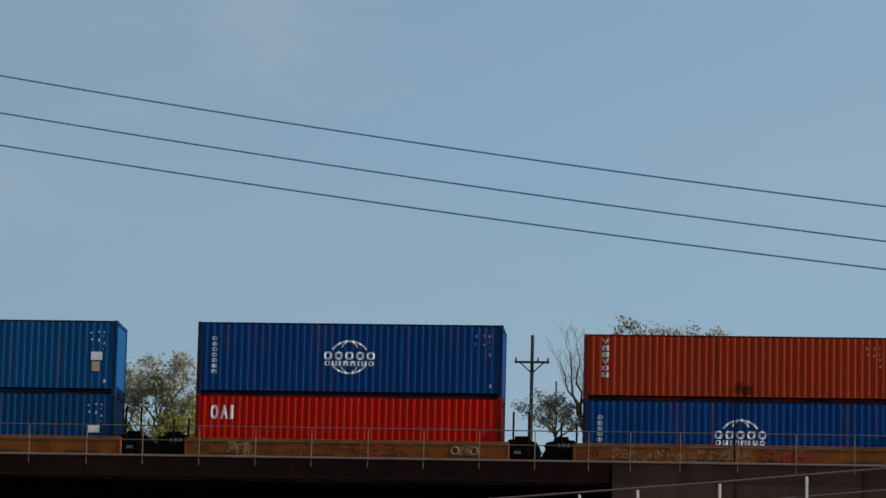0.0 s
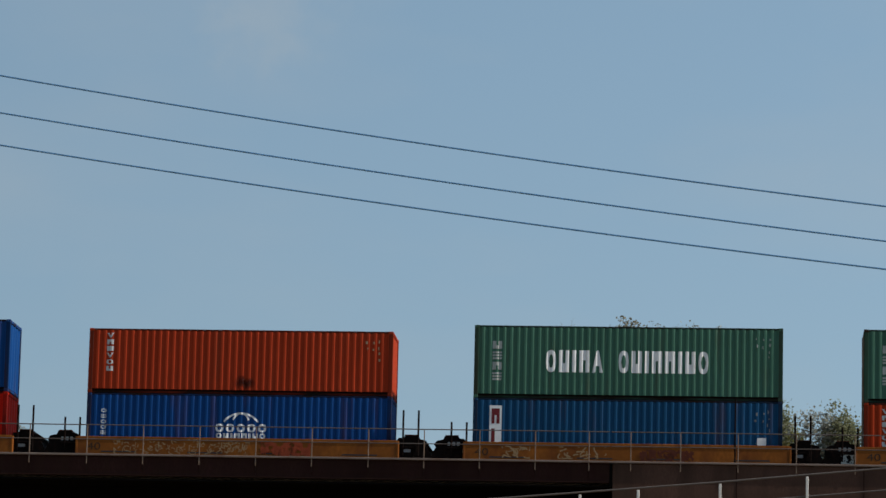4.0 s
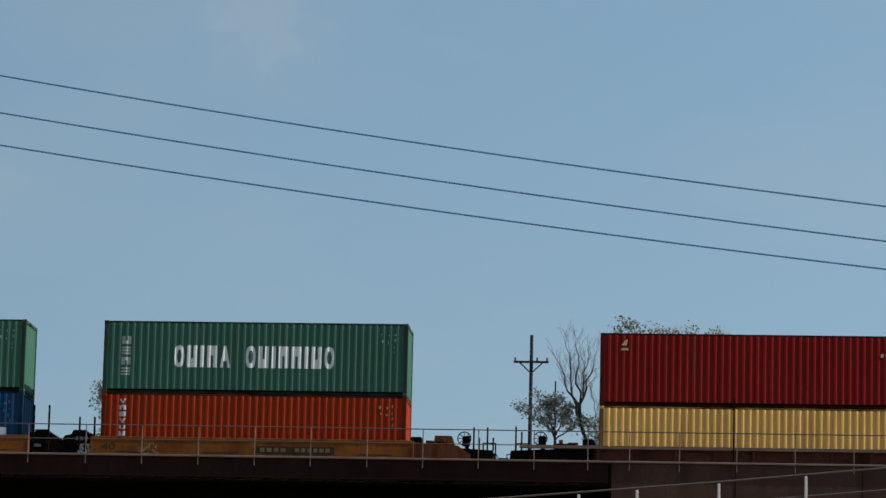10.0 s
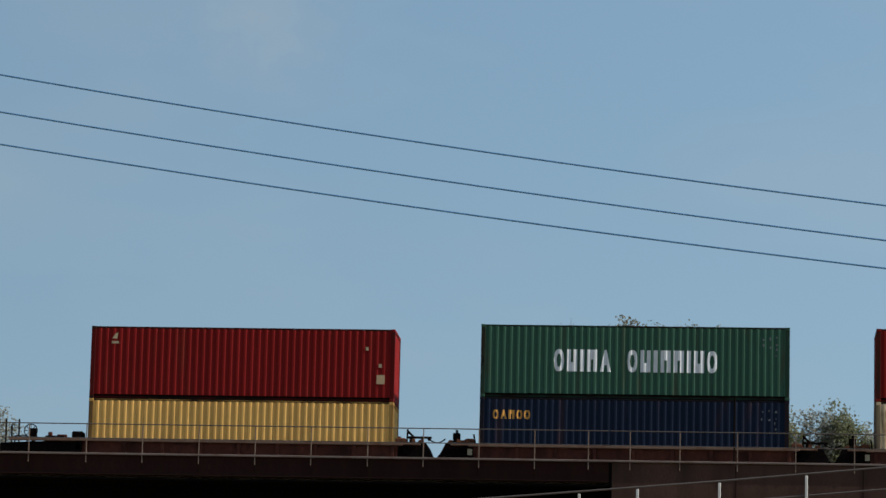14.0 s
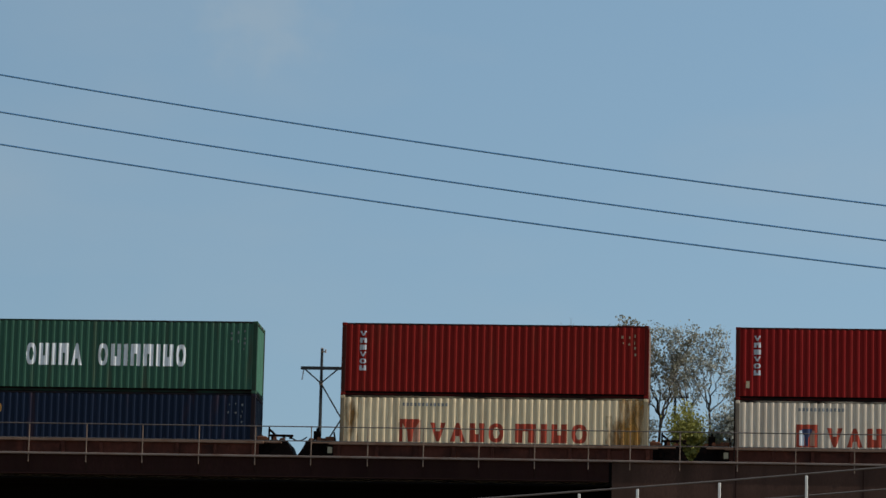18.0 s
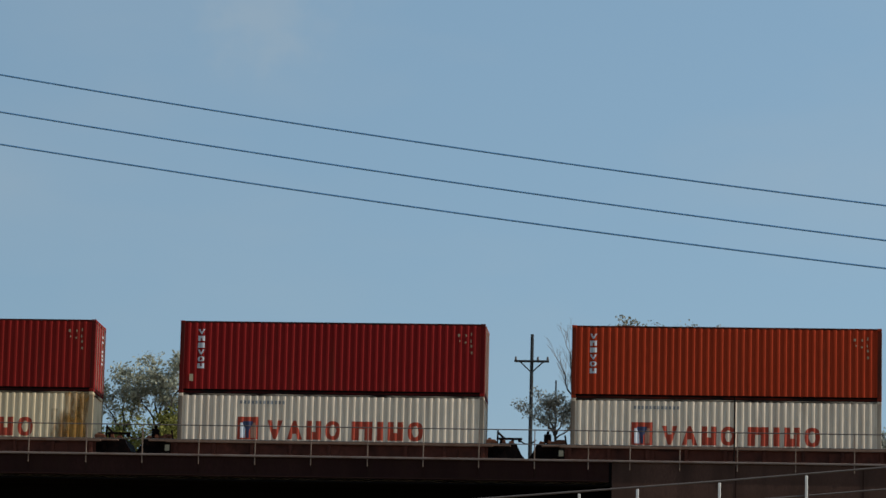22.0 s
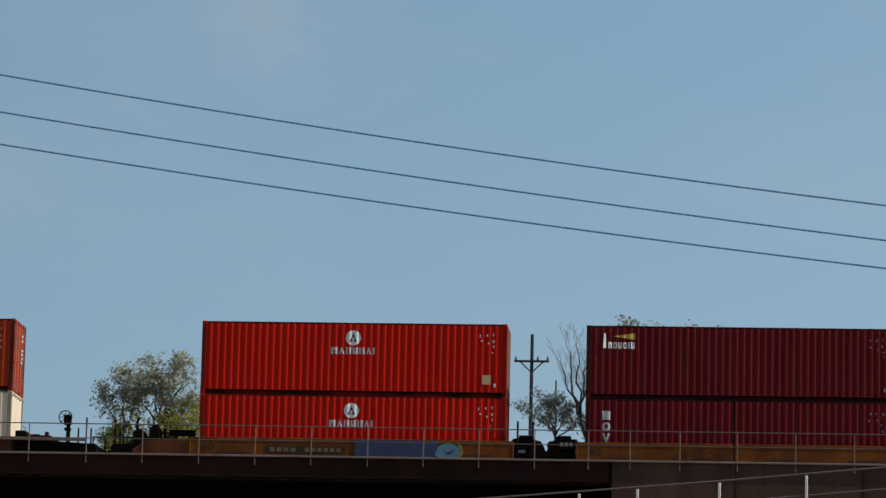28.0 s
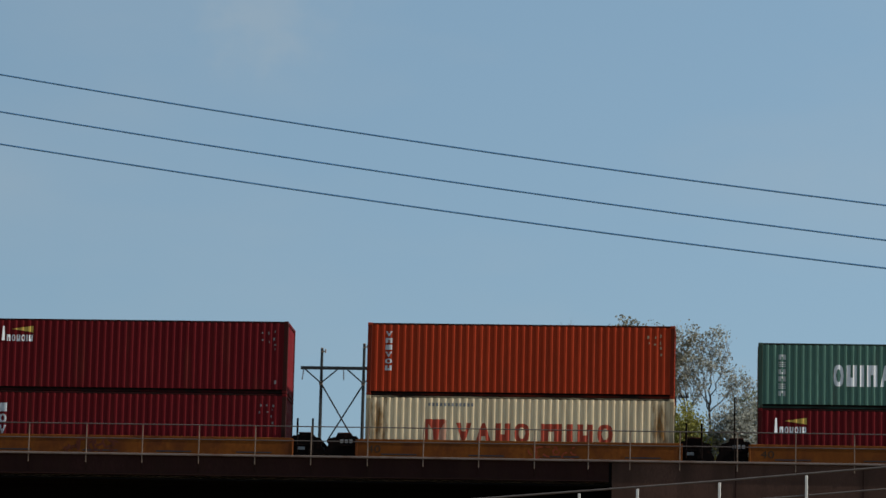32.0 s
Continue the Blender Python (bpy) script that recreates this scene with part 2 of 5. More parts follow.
FILM = {"rust": film_material("rust_film", (0.27, 0.125, 0.032), 0.46, 0.82, 5.0), "ochre": film_material("ochre_film", (0.42, 0.21, 0.05), 0.30, 0.72, 4.0), "soot": film_material("soot_film", (0.04, 0.012, 0.009), 0.52, 0.84, 4.0)}


# ---- mesh tools ----
def mesh_of(bm, name="mesh"):
    me = bpy.data.meshes.new(name)
    bm.to_mesh(me)
    bm.free()
    return me


def part(name, shape, mat, parent=None, label="", at=None):
    """One mesh object, of a bmesh or of a mesh shared by alike parts, under a thing or a part."""
    me = shape if isinstance(shape, bpy.types.Mesh) else mesh_of(shape, name)
    if not me.materials:
        me.materials.append(None)
    ob = new(name, me)
    ob.material_slots[0].link = "OBJECT"
    ob.material_slots[0].material = mat
    if at is not None:
        ob.matrix_basis = at
    ob.parent = parent
    if label:
        ob["label"] = label
    return ob


def thing(name, label, category, group="", at=None):
    ob = new(name)
    ob.empty_display_size = 0.2
    if at is not None:
        ob.matrix_basis = at
    return tagged(ob, label, category, group)


def box(bm, x0, x1, y0, y1, z0, z1, bevel=0.0):
    made = bmesh.ops.create_cube(bm, size=1, matrix=Matrix.Translation(((x0 + x1) / 2, (y0 + y1) / 2, (z0 + z1) / 2)) @ Matrix.Diagonal((abs(x1 - x0), abs(y1 - y0), abs(z1 - z0), 1)))
    if bevel:
        edges = list({e for v in made["verts"] for e in v.link_edges})
        bmesh.ops.bevel(bm, geom=edges, offset=bevel, segments=1, affect="EDGES")
    return bm


def boxed(*boxes, bevel=0.0):
    bm = bmesh.new()
    for b in boxes:
        box(bm, *b, bevel=bevel)
    return bm


def rod(bm, a, b, r0, r1=None, sides=8):
    """A tapered round bar from a to b."""
    a, b = Vector(a), Vector(b)
    r1 = r0 if r1 is None else r1
    d = b - a
    turn = d.to_track_quat("Z", "Y").to_matrix().to_4x4()
    bmesh.ops.create_cone(bm, cap_ends=True, segments=sides, radius1=r0, radius2=r1, depth=d.length, matrix=Matrix.Translation((a + b) / 2) @ turn)
    return bm


def rods(*bars, sides=8):
    bm = bmesh.new()
    for bar in bars:
        rod(bm, *bar, sides=sides)
    return bm


def prism(bm, outline, y0, y1):
    """An outline in x and z, drawn out from y0 to y1."""
    a = [bm.verts.new((x, y0, z)) for x, z in outline]
    b = [bm.verts.new((x, y1, z)) for x, z in outline]
    bm.faces.new(a)
    bm.faces.new(b[::-1])
    for i in range(len(a)):
        j = (i + 1) % len(a)
        bm.faces.new((a[j], a[i], b[i], b[j]))
    bmesh.ops.recalc_face_normals(bm, faces=bm.faces)
    return bm


def ring(bm, centre, radius, thick, axis="Y", segments=20, sides=6):
    c = Vector(centre)
    rows = []
    for i in range(segments):
        a = 2 * math.pi * i / segments
        row = []
        for j in range(sides):
            b = 2 * math.pi * j / sides
            r, h = radius + thick * math.cos(b), thick * math.sin(b)
            v = (r * math.cos(a), h, r * math.sin(a)) if axis == "Y" else (h, r * math.cos(a), r * math.sin(a))
            row.append(bm.verts.new(c + Vector(v)))
        rows.append(row)
    for i in range(segments):
        for j in range(sides):
            p, q = rows[i], rows[(i + 1) % segments]
            bm.faces.new((p[j], q[j], q[(j + 1) % sides], p[(j + 1) % sides]))
    return bm


# ---- shipping containers ----
LONG, WIDE = 12.19, 2.44
PITCH, FLAT, SLOPE, CREST, DEEP = 0.278, 0.070, 0.068, 0.014, 0.050
TOP = 0.072  # flat crest of the pressing
CORR0, CORR1 = 0.17, LONG - 0.17


def wave(x):
    """Depth behind the near face of the pressed side wall at x metres from the container's end."""
    u = (x - CORR0) % PITCH
    for end, a, b in ((FLAT, DEEP, DEEP), (FLAT + SLOPE, DEEP, CREST), (FLAT + SLOPE + TOP, CREST, CREST), (PITCH, CREST, DEEP)):
        start = {FLAT: 0, FLAT + SLOPE: FLAT, FLAT + SLOPE + TOP: FLAT + SLOPE, PITCH: FLAT + SLOPE + TOP}[end]
        if u <= end + 1e-9:
            return a + (b - a) * (u - start) / (end - start)
    return DEEP


def breaks(x0, x1):
    """The places between x0 and x1 at which the wave bends."""
    out, k = [x0], math.floor((x0 - CORR0) / PITCH)
    while CORR0 + k * PITCH < x1:
        out += [CORR0 + k * PITCH + d for d in (0, FLAT, FLAT + SLOPE, FLAT + SLOPE + TOP)]
        k += 1
    return sorted({round(x, 5) for x in out if x0 <= x <= x1} | {x1})


def pressed(bm, x0, x1, z0, z1, lift=0.0):
    """A sheet that follows the pressed wall, lifted off it."""
    low = [(bm.verts.new((x - LONG / 2, wave(x) - lift - WIDE / 2, z0)), bm.verts.new((x - LONG / 2, wave(x) - lift - WIDE / 2, z1))) for x in breaks(x0, x1)]
    for (a, b), (c, d) in zip(low, low[1:]):
        bm.faces.new((a, c, d, b))
    return bm


def patch(bm, points, lift=0.009):
    """A painted shape on the pressed wall: points are metres from the end and height."""
    vs = [bm.verts.new((x - LONG / 2, wave(x) - lift - WIDE / 2, z)) for x, z in points]
    bm.faces.new(vs)
    return bm


SHELL = {}


def shell_meshes(high):
    """The meshes of a container of that height, made once."""
    if high in SHELL:
        return SHELL[high]
    hx, hy = LONG / 2, WIDE / 2
    m = {}
    bm = bmesh.new()
    pressed(bm, CORR0, CORR1, 0.165, high - 0.075)
    m["side_wall"] = mesh_of(bm)
    bm = bmesh.new()
    zs = [(hx - 0.03 - (0.045 if (i // 2) % 2 else 0), -hy + 0.16 + i * (WIDE - 0.32) / 17) for i in range(18)]
    cols = [(bm.verts.new((x, y, 0.165)), bm.verts.new((x, y, high - 0.1))) for x, y in zs]
    for (a, b), (c, d) in zip(cols, cols[1:]):
        bm.faces.new((a, c, d, b))
    m["end_wall"] = mesh_of(bm)
    bm = bmesh.new()
    n = 44
    cols = []
    for i in range(n * 2 + 1):
        x = -hx + 0.1 + i * (LONG - 0.2) / (n * 2)
        z = high - 0.035 + (0.018 if (i // 2) % 2 else 0)
        cols.append((bm.verts.new((x, -hy + 0.04, z)), bm.verts.new((x, hy - 0.04, z))))
    for (a, b), (c, d) in zip(cols, cols[1:]):
        bm.faces.new((a, c, d, b))
    m["roof_panel"] = mesh_of(bm)
    m["floor"] = mesh_of(boxed((-hx + 0.05, hx - 0.05, -hy + 0.06, hy - 0.06, 0.10, 0.16)))
    m["corner_post"] = mesh_of(boxed((-0.085, 0.085, -0.075, 0.075, 0.115, high - 0.115), bevel=0.012))
    m["corner_casting"] = mesh_of(boxed((-0.092, 0.092, -0.084, 0.084, -0.059, 0.059), bevel=0.014))
    m["top_rail"] = mesh_of(boxed((-hx + 0.17, hx - 0.17, -0.032, 0.032, high - 0.085, high - 0.008), bevel=0.008))
    m["bottom_rail"] = mesh_of(boxed((-hx + 0.17, hx - 0.17, 0.045, 0.065, 0.03, 0.172), (-hx + 0.17, hx - 0.17, 0.03, 0.065, 0.012, 0.03)))
    m["end_rail"] = mesh_of(boxed((-0.05, 0.05, -hy + 0.16, hy - 0.16, -0.06, 0.06), bevel=0.01))
    m["door"] = mesh_of(boxed((-0.03, 0.03, -0.53, 0.53, 0.14, high - 0.13), (-0.045, -0.03, -0.48, 0.48, 0.5, 0.56), (-0.045, -0.03, -0.48, 0.48, 1.2, 1.26), (-0.045, -0.03, -0.48, 0.48, 1.9, 1.96), bevel=0.006))
    m["lock_rod"] = mesh_of(rods(((0, 0, 0.08), (0, 0, high - 0.09), 0.019)))
    SHELL[high] = m
    return m


def hoop(u, t=0.30, s=0.2):
    """Spans of a rounded ring at u across it."""
    def half(v, w, h):
        k = abs(2 * v - 1) / w
        return h * (1 - k ** 2.6) ** (1 / 2.6) if k < 1 else 0.0
    out, inn = half(u, 1, 0.5), half(u, 1 - 2 * t, 0.5 - s)
    return [(0.5 - out, 0.5 - inn), (0.5 + inn, 0.5 + out)] if inn > 0 else [(0.5 - out, 0.5), (0.5, 0.5 + out)]


def slit(u, low, high, wide=0.13):
    """Spans of a block with a narrow slit between two heights."""
    return [(0, 1)] if abs(u - 0.5) > wide else [(v0, v1) for v0, v1 in ((0, low), (high, 1)) if v1 - v0 > 0.02]


# plain shapes that stand in for painted words: ring, bar, arch, cup, bands, wedges, block
SHAPES = {
    "o": (1.0, hoop),
    "i": (0.40, lambda u: [(0, 1)]),
    "n": (1.0, lambda u: slit(u, 0, 0.55)),
    "u": (1.0, lambda u: slit(u, 0.42, 1)),
    "m": (1.35, lambda u: slit(u, 0, 0.6, 0.16)),
    "e": (0.95, lambda u: [(0, 0.24), (0.38, 0.62), (0.76, 1)]),
    "a": (1.05, lambda u: [(0.0 if abs(2 * u - 1) > 0.36 else 0.30, min(1, 1.25 * max(0.02, 1 - abs(2 * u - 1))))]),
    "v": (1.05, lambda u: [(max(0, 1 - 1.25 * max(0.02, 1 - abs(2 * u - 1))), 1.0 if abs(2 * u - 1) > 0.36 else 0.55)]),
    "w": (1.0, lambda u: [(0.5 - 0.5 * max(0.05, u), 0.5 + 0.5 * max(0.05, u))]),
    "b": (1.0, lambda u: [(0, 1)]),
    "d": (1.0, lambda u: [(0.5 - 0.5 * math.sqrt(max(0.003, 1 - (2 * u - 1) ** 2)), 0.5 + 0.5 * math.sqrt(max(0.003, 1 - (2 * u - 1) ** 2)))]),
    "s": (1.0, lambda u: [(0, max(0.02, 1 - abs(2 * u - 1)))]),
    "y": (1.0, lambda u: [(0, 1)] if abs(u - 0.5) < 0.15 else [(min(0.86, 0.30 + 1.1 * abs(u - 0.5)), 1)]),
}
GAP = 0.30  # between shapes, in units of their width


def shaped(bm, x0, x1, z0, z1, kind, lift=0.006):
    """One of those shapes, laid on the pressed wall."""
    spans = SHAPES[kind][1]
    n = 16 if kind in "oavwdsy" else 1 if kind in "ib" else 8
    xs = sorted(set(breaks(x0, x1)) | {round(x0 + (x1 - x0) * i / n, 5) for i in range(n + 1)})
    for a, b in zip(xs, xs[1:]):
        if b - a < 1e-4:
            continue
        mid = spans(min(1, max(0, ((a + b) / 2 - x0) / (x1 - x0))))
        ends = []
        for x in (a, b):
            got = spans(min(1, max(0, (x - x0) / (x1 - x0))))
            ends.append(got if kind in "oavwdsy" and len(got) == len(mid) else mid)
        for (l0, l1), (r0, r1) in zip(*ends):
            vs = [bm.verts.new((x - LONG / 2, wave(x) - lift - WIDE / 2, z0 + (z1 - z0) * v)) for x, v in ((a, l0), (b, r0), (b, r1), (a, l1))]
            bm.faces.new(vs)


def painted(box_ob, high, x0, x1, t0, t1, kind, colour, label, lift=0.006):
    """One painted piece of an emblem, t0 to t1 metres below the container's top."""
    bm = bmesh.new()
    shaped(bm, x0, x1, high - t1, high - t0, kind, lift)
    return part("emblem", bm, MARK[colour], box_ob, label)


def shape_row(box_ob, x0, x1, z0, z1, kinds, mat, fill=0.7, down=False):
    """Plain painted shapes in a row (or in a column), in place of a lettered word; small ones stay in one mesh."""
    cells, small = [], (x1 - x0 if down else z1 - z0) < 0.4
    if down:
        p = (z1 - z0) / len(kinds)
        for i, kind in enumerate(kinds):
            c = z1 - p * (i + 0.5)
            cells.append((x0, x1, c - p * fill / 2, c + p * fill / 2, kind))
    else:
        unit = (x1 - x0) / (sum(SHAPES[k][0] for k in kinds) + GAP * (len(kinds) - 1))
        x = x0
        for kind in kinds:
            cells.append((x, x + unit * SHAPES[kind][0], z0, z1, kind))
            x += unit * (SHAPES[kind][0] + GAP)
    bm = bmesh.new()
    for cell in cells:
        shaped(bm, *cell)
        if not small:
            bmesh.ops.remove_doubles(bm, verts=bm.verts, dist=1e-4)
            part("painted_shape", bm, mat, box_ob)
            bm = bmesh.new()
    if small:
        bmesh.ops.remove_doubles(bm, verts=bm.verts, dist=1e-4)
        tagged(part("small_lettering", bm, mat, box_ob), kind="stuff")


def blocks(x0, x1, z0, z1, n, fill=0.66, skip=(), down=False):
    """n plain painted blocks in a row (or in a column)."""
    bm = bmesh.new()
    for i in range(n):
        if i in skip:
            continue
        if down:
            p = (z1 - z0) / n
            c = z0 + p * (i + 0.5)
            pressed(bm, x0, x1, c - p * fill / 2, c + p * fill / 2, 0.006)
        else:
            p = (x1 - x0) / n
            c = x0 + p * (i + 0.5)
            pressed(bm, c - p * fill / 2, c + p * fill / 2, z0, z1, 0.006)
    return bm


def arc_band(bm, cx, cz, rx, rz, thick, a0=0, a1=360, n=40):
    pts = []
    for i in range(n + 1):
        a = radians(a0 + (a1 - a0) * i / n)
        pts.append(((cx + rx * math.cos(a), cz + rz * math.sin(a)), (cx + (rx - thick) * math.cos(a), cz + (rz - thick) * math.sin(a))))
    for (a, b), (c, d) in zip(pts, pts[1:]):
        patch(bm, (a, b, d, c), 0.012)
    return bm


def globe_mark(box_ob, cx, top, high):
    """A round emblem of white arcs with two bands of plain blocks across it."""
    cz = high - top
    for a0, a1 in ((28, 152), (208, 332)):
        part("emblem_arc", arc_band(bmesh.new(), cx, cz, 0.80, 0.68, 0.075, a0, a1), MARK["white"], box_ob, "white arc of a globe emblem")
        part("emblem_arc", arc_band(bmesh.new(), cx, cz, 0.42, 0.68, 0.065, a0 + 8, a1 - 8), MARK["white"], box_ob, "white arc of a globe emblem")
    shape_row(box_ob, cx - 1.02, cx + 1.02, cz - 0.10, cz + 0.22, "ooooo", MARK["white"])
    shape_row(box_ob, cx - 0.98, cx + 0.98, cz - 0.35, cz - 0.15, "ouinniuo", MARK["white"])


def word_column(box_ob, high, x0, x1, t0, t1, n, colour="white", fill=0.7):
    if isinstance(n, str):
        return shape_row(box_ob, x0, x1, high - t1, high - t0, n, MARK[colour], fill, True)
    tagged(part("small_lettering", blocks(x0, x1, high - t1, high - t0, n, fill, down=True), MARK[colour], box_ob), kind="stuff")


def word(box_ob, high, x0, x1, t0, t1, n, colour="white", fill=0.62, skip=()):
    if isinstance(n, str):
        return shape_row(box_ob, x0, x1, high - t1, high - t0, n, MARK[colour])
    tagged(part("small_lettering", blocks(x0, x1, high - t1, high - t0, n, fill, skip), MARK[colour], box_ob), kind="stuff")


def placard(box_ob, high, x0, x1, t0, t1, colour):
    bm = bmesh.new()
    x, y = x0 - LONG / 2, -WIDE / 2
    box(bm, x, x1 - LONG / 2, y + 0.004, y + 0.012, high - t1, high - t0)
    part("placard", bm, MARK[colour], box_ob)


def stain(box_ob, x0, x1, z0, z1, colour):
    """A thin uneven film of dirt on the pressed wall; its material leaves gaps."""
    tagged(part("stain", pressed(bmesh.new(), x0, x1, z0, z1, 0.003), FILM[colour], box_ob), kind="stuff")


def codes(box_ob, high, seed, colour="white"):
    """Small unreadable marks near the far end of the side, as bars."""
    rnd = random.Random(seed)
    bm = bmesh.new()
    for x, t0, t1, n in ((11.12, 0.42, 0.95, 2), (11.40, 0.40, 1.05, 2), (11.62, 0.38, 1.35, 4)):
        for i in range(n):
            t = t0 + (t1 - t0) * i / n + rnd.uniform(-0.03, 0.06)
            w = rnd.uniform(0.025, 0.085)
            u = x + rnd.uniform(-0.04, 0.04)
            pressed(bm, u, u + w, high - t - rnd.uniform(0.05, 0.13), high - t, 0.006)
    if rnd.random() < 0.6:
        pressed(bm, 11.68, 11.76, high - 2.52, high - 2.38, 0.006)
    tagged(part("code_mark", bm, MARK[colour], box_ob), kind="stuff")


def container(colour, high, label, doors=-1):
    m = shell_meshes(high)
    mat, worn = P[colour], SCUFF_SHADE[colour]
    hx, hy = LONG / 2, WIDE / 2
    ob = thing("shipping_container", label, "shipping container", "containers on the train")
    half = pose(0, 0, 0, 0, 0, 180)
    part("side_wall", m["side_wall"], mat, ob)
    part("side_wall", m["side_wall"], mat, ob, at=half)
    part("end_wall", m["end_wall"], mat, ob, at=pose(0, 0, 0, 0, 0, 0 if doors < 0 else 180))
    part("roof_panel", m["roof_panel"], mat, ob)
    part("floor", m["floor"], BLACK_STEEL, ob)
    for sx in (-1, 1):
        for sy in (-1, 1):
            part("corner_post", m["corner_post"], POST_SHADE[colour], ob, at=pose(sx * (hx - 0.089), sy * (hy - 0.079), 0))
            for z in (0.059, high - 0.059):
                part("corner_casting", m["corner_casting"], worn, ob, at=pose(sx * (hx - 0.092), sy * (hy - 0.084), z))
        for z in (0.07, high - 0.065):
            part("end_rail", m["end_rail"], worn, ob, at=pose(sx * (hx - 0.055), 0, z))
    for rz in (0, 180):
        part("top_rail", m["top_rail"], RAIL_SHADE[colour], ob, at=pose(0, 0, 0, 0, 0, rz) @ pose(0, -hy + 0.062, 0))
        part("bottom_rail", m["bottom_rail"], RAIL_SHADE[colour], ob, at=pose(0, 0, 0, 0, 0, rz) @ pose(0, -hy + 0.036, 0))
    for sy in (-1, 1):
        door = part("door", m["door"], mat, ob, at=pose(doors * (hx - 0.06), sy * 0.54, 0, 0, 0, 0 if doors < 0 else 180))
        for y in (-0.25, 0.25):
            rod_ob = part("lock_rod", m["lock_rod"], GALVANISED, door, at=pose(-0.06, y, 0))
            rod_ob["label"] = "galvanised locking rod"
        if doors > 0 and sy > 0:
            marks = [(-0.034, -0.031, -0.36, -0.36 + w, high - t - 0.09, high - t) for t, w in ((0.42, 0.55), (0.62, 0.35), (1.0, 0.4), (1.16, 0.4), (1.32, 0.3), (1.5, 0.4))]
            tagged(part("door_lettering", boxed(*marks), MARK["soft"], door), kind="stuff")
    return ob


# ---- well cars ----
RAIL_Z = 18.10
FLOOR_Z = 18.45
FACE = 1.49  # from the car's middle to the outside of its side


def scribble(seed, x0, x1, z0, z1, n, width=0.03):
    """Loose painted strokes on a flat side."""
    rnd = random.Random(seed)
    bm = bmesh.new()
    for i in range(n):
        x, z = rnd.uniform(x0, x1), rnd.uniform(z0, z1)
        a, bend = rnd.uniform(0, 6.28), rnd.uniform(-1.2, 1.2)
        last = None
        for k in range(rnd.randint(3, 7)):
            s = 0.07 if width > 0.035 else 0.04
            nx, nz = min(max(x + s * math.cos(a), x0), x1), min(max(z + s * math.sin(a), z0), z1)
            px, pz = -math.sin(a) * width / 2, math.cos(a) * width / 2
            now = ((nx - px, nz - pz), (nx + px, nz + pz))
            if last:
                vs = [bm.verts.new((u, -0.0006 * (i % 30) - 0.0001 * k, v)) for u, v in (last[0], now[0], now[1], last[1])]
                bm.faces.new(vs)
            last, x, z, a = now, nx, nz, a + bend * 0.5
    return bm


def flat_blocks(x0, x1, z0, z1, n, fill=0.62):
    p = (x1 - x0) / n
    return boxed(*[(x0 + p * (i + 0.5 - fill / 2), x0 + p * (i + 0.5 + fill / 2), -0.002, 0.002, z0, z1) for i in range(n)])


def words(text, size, mat, parent, at, name="lettering"):
    c = bpy.data.curves.new(name, "FONT")
    c.body, c.size, c.extrude = text, size, 0.001
    probe = new("probe", c)
    me = bpy.data.meshes.new_from_object(probe.evaluated_get(bpy.context.evaluated_depsgraph_get()))
    bpy.data.objects.remove(probe)
    me.materials.clear()
    return part(name, me, mat, parent, at=at)


def bogie_meshes():
    m = {}
    bm = prism(bmesh.new(), [(-1.15, 0.42), (-0.95, 0.62), (-0.35, 0.66), (0.35, 0.66), (0.95, 0.62), (1.15, 0.42), (0.95, 0.36), (0.45, 0.24), (-0.45, 0.24), (-0.95, 0.36)], -0.06, 0.06)
    m["side_frame"] = mesh_of(bm)
    bm = rods(((0, -1.0, 0), (0, 1.0, 0), 0.085))
    for sy in (-1, 1):
        for a, b, r in ((0.71, 0.84, 0.42), (0.68, 0.71, 0.455), (0.84, 0.9, 0.13)):
            rod(bm, (0, sy * a, 0), (0, sy * b, 0), r, sides=28)
    m["wheelset"] = mesh_of(bm)
    m["bolster"] = mesh_of(boxed((-0.2, 0.2, -1.0, 1.0, 0.45, 0.72), bevel=0.03))
    return m


BOGIE = bogie_meshes()
wheelsets = []


def bogie(car, x):
    b = part("bogie_bolster", BOGIE["bolster"], BLACK_STEEL, car, at=pose(x, 0, 0))
    for sy in (-1, 1):
        part("side_frame", BOGIE["side_frame"], BLACK_STEEL, b, at=pose(0, sy * 0.98, 0))
    for dx in (-0.88, 0.88):
        wheelsets.append((part("wheelset", BOGIE["wheelset"], WHEEL_STEEL, b, at=pose(dx, 0, 0.42)), dx))


def mirrored(sx, outline):
    return [(sx * x, z) for x, z in outline]


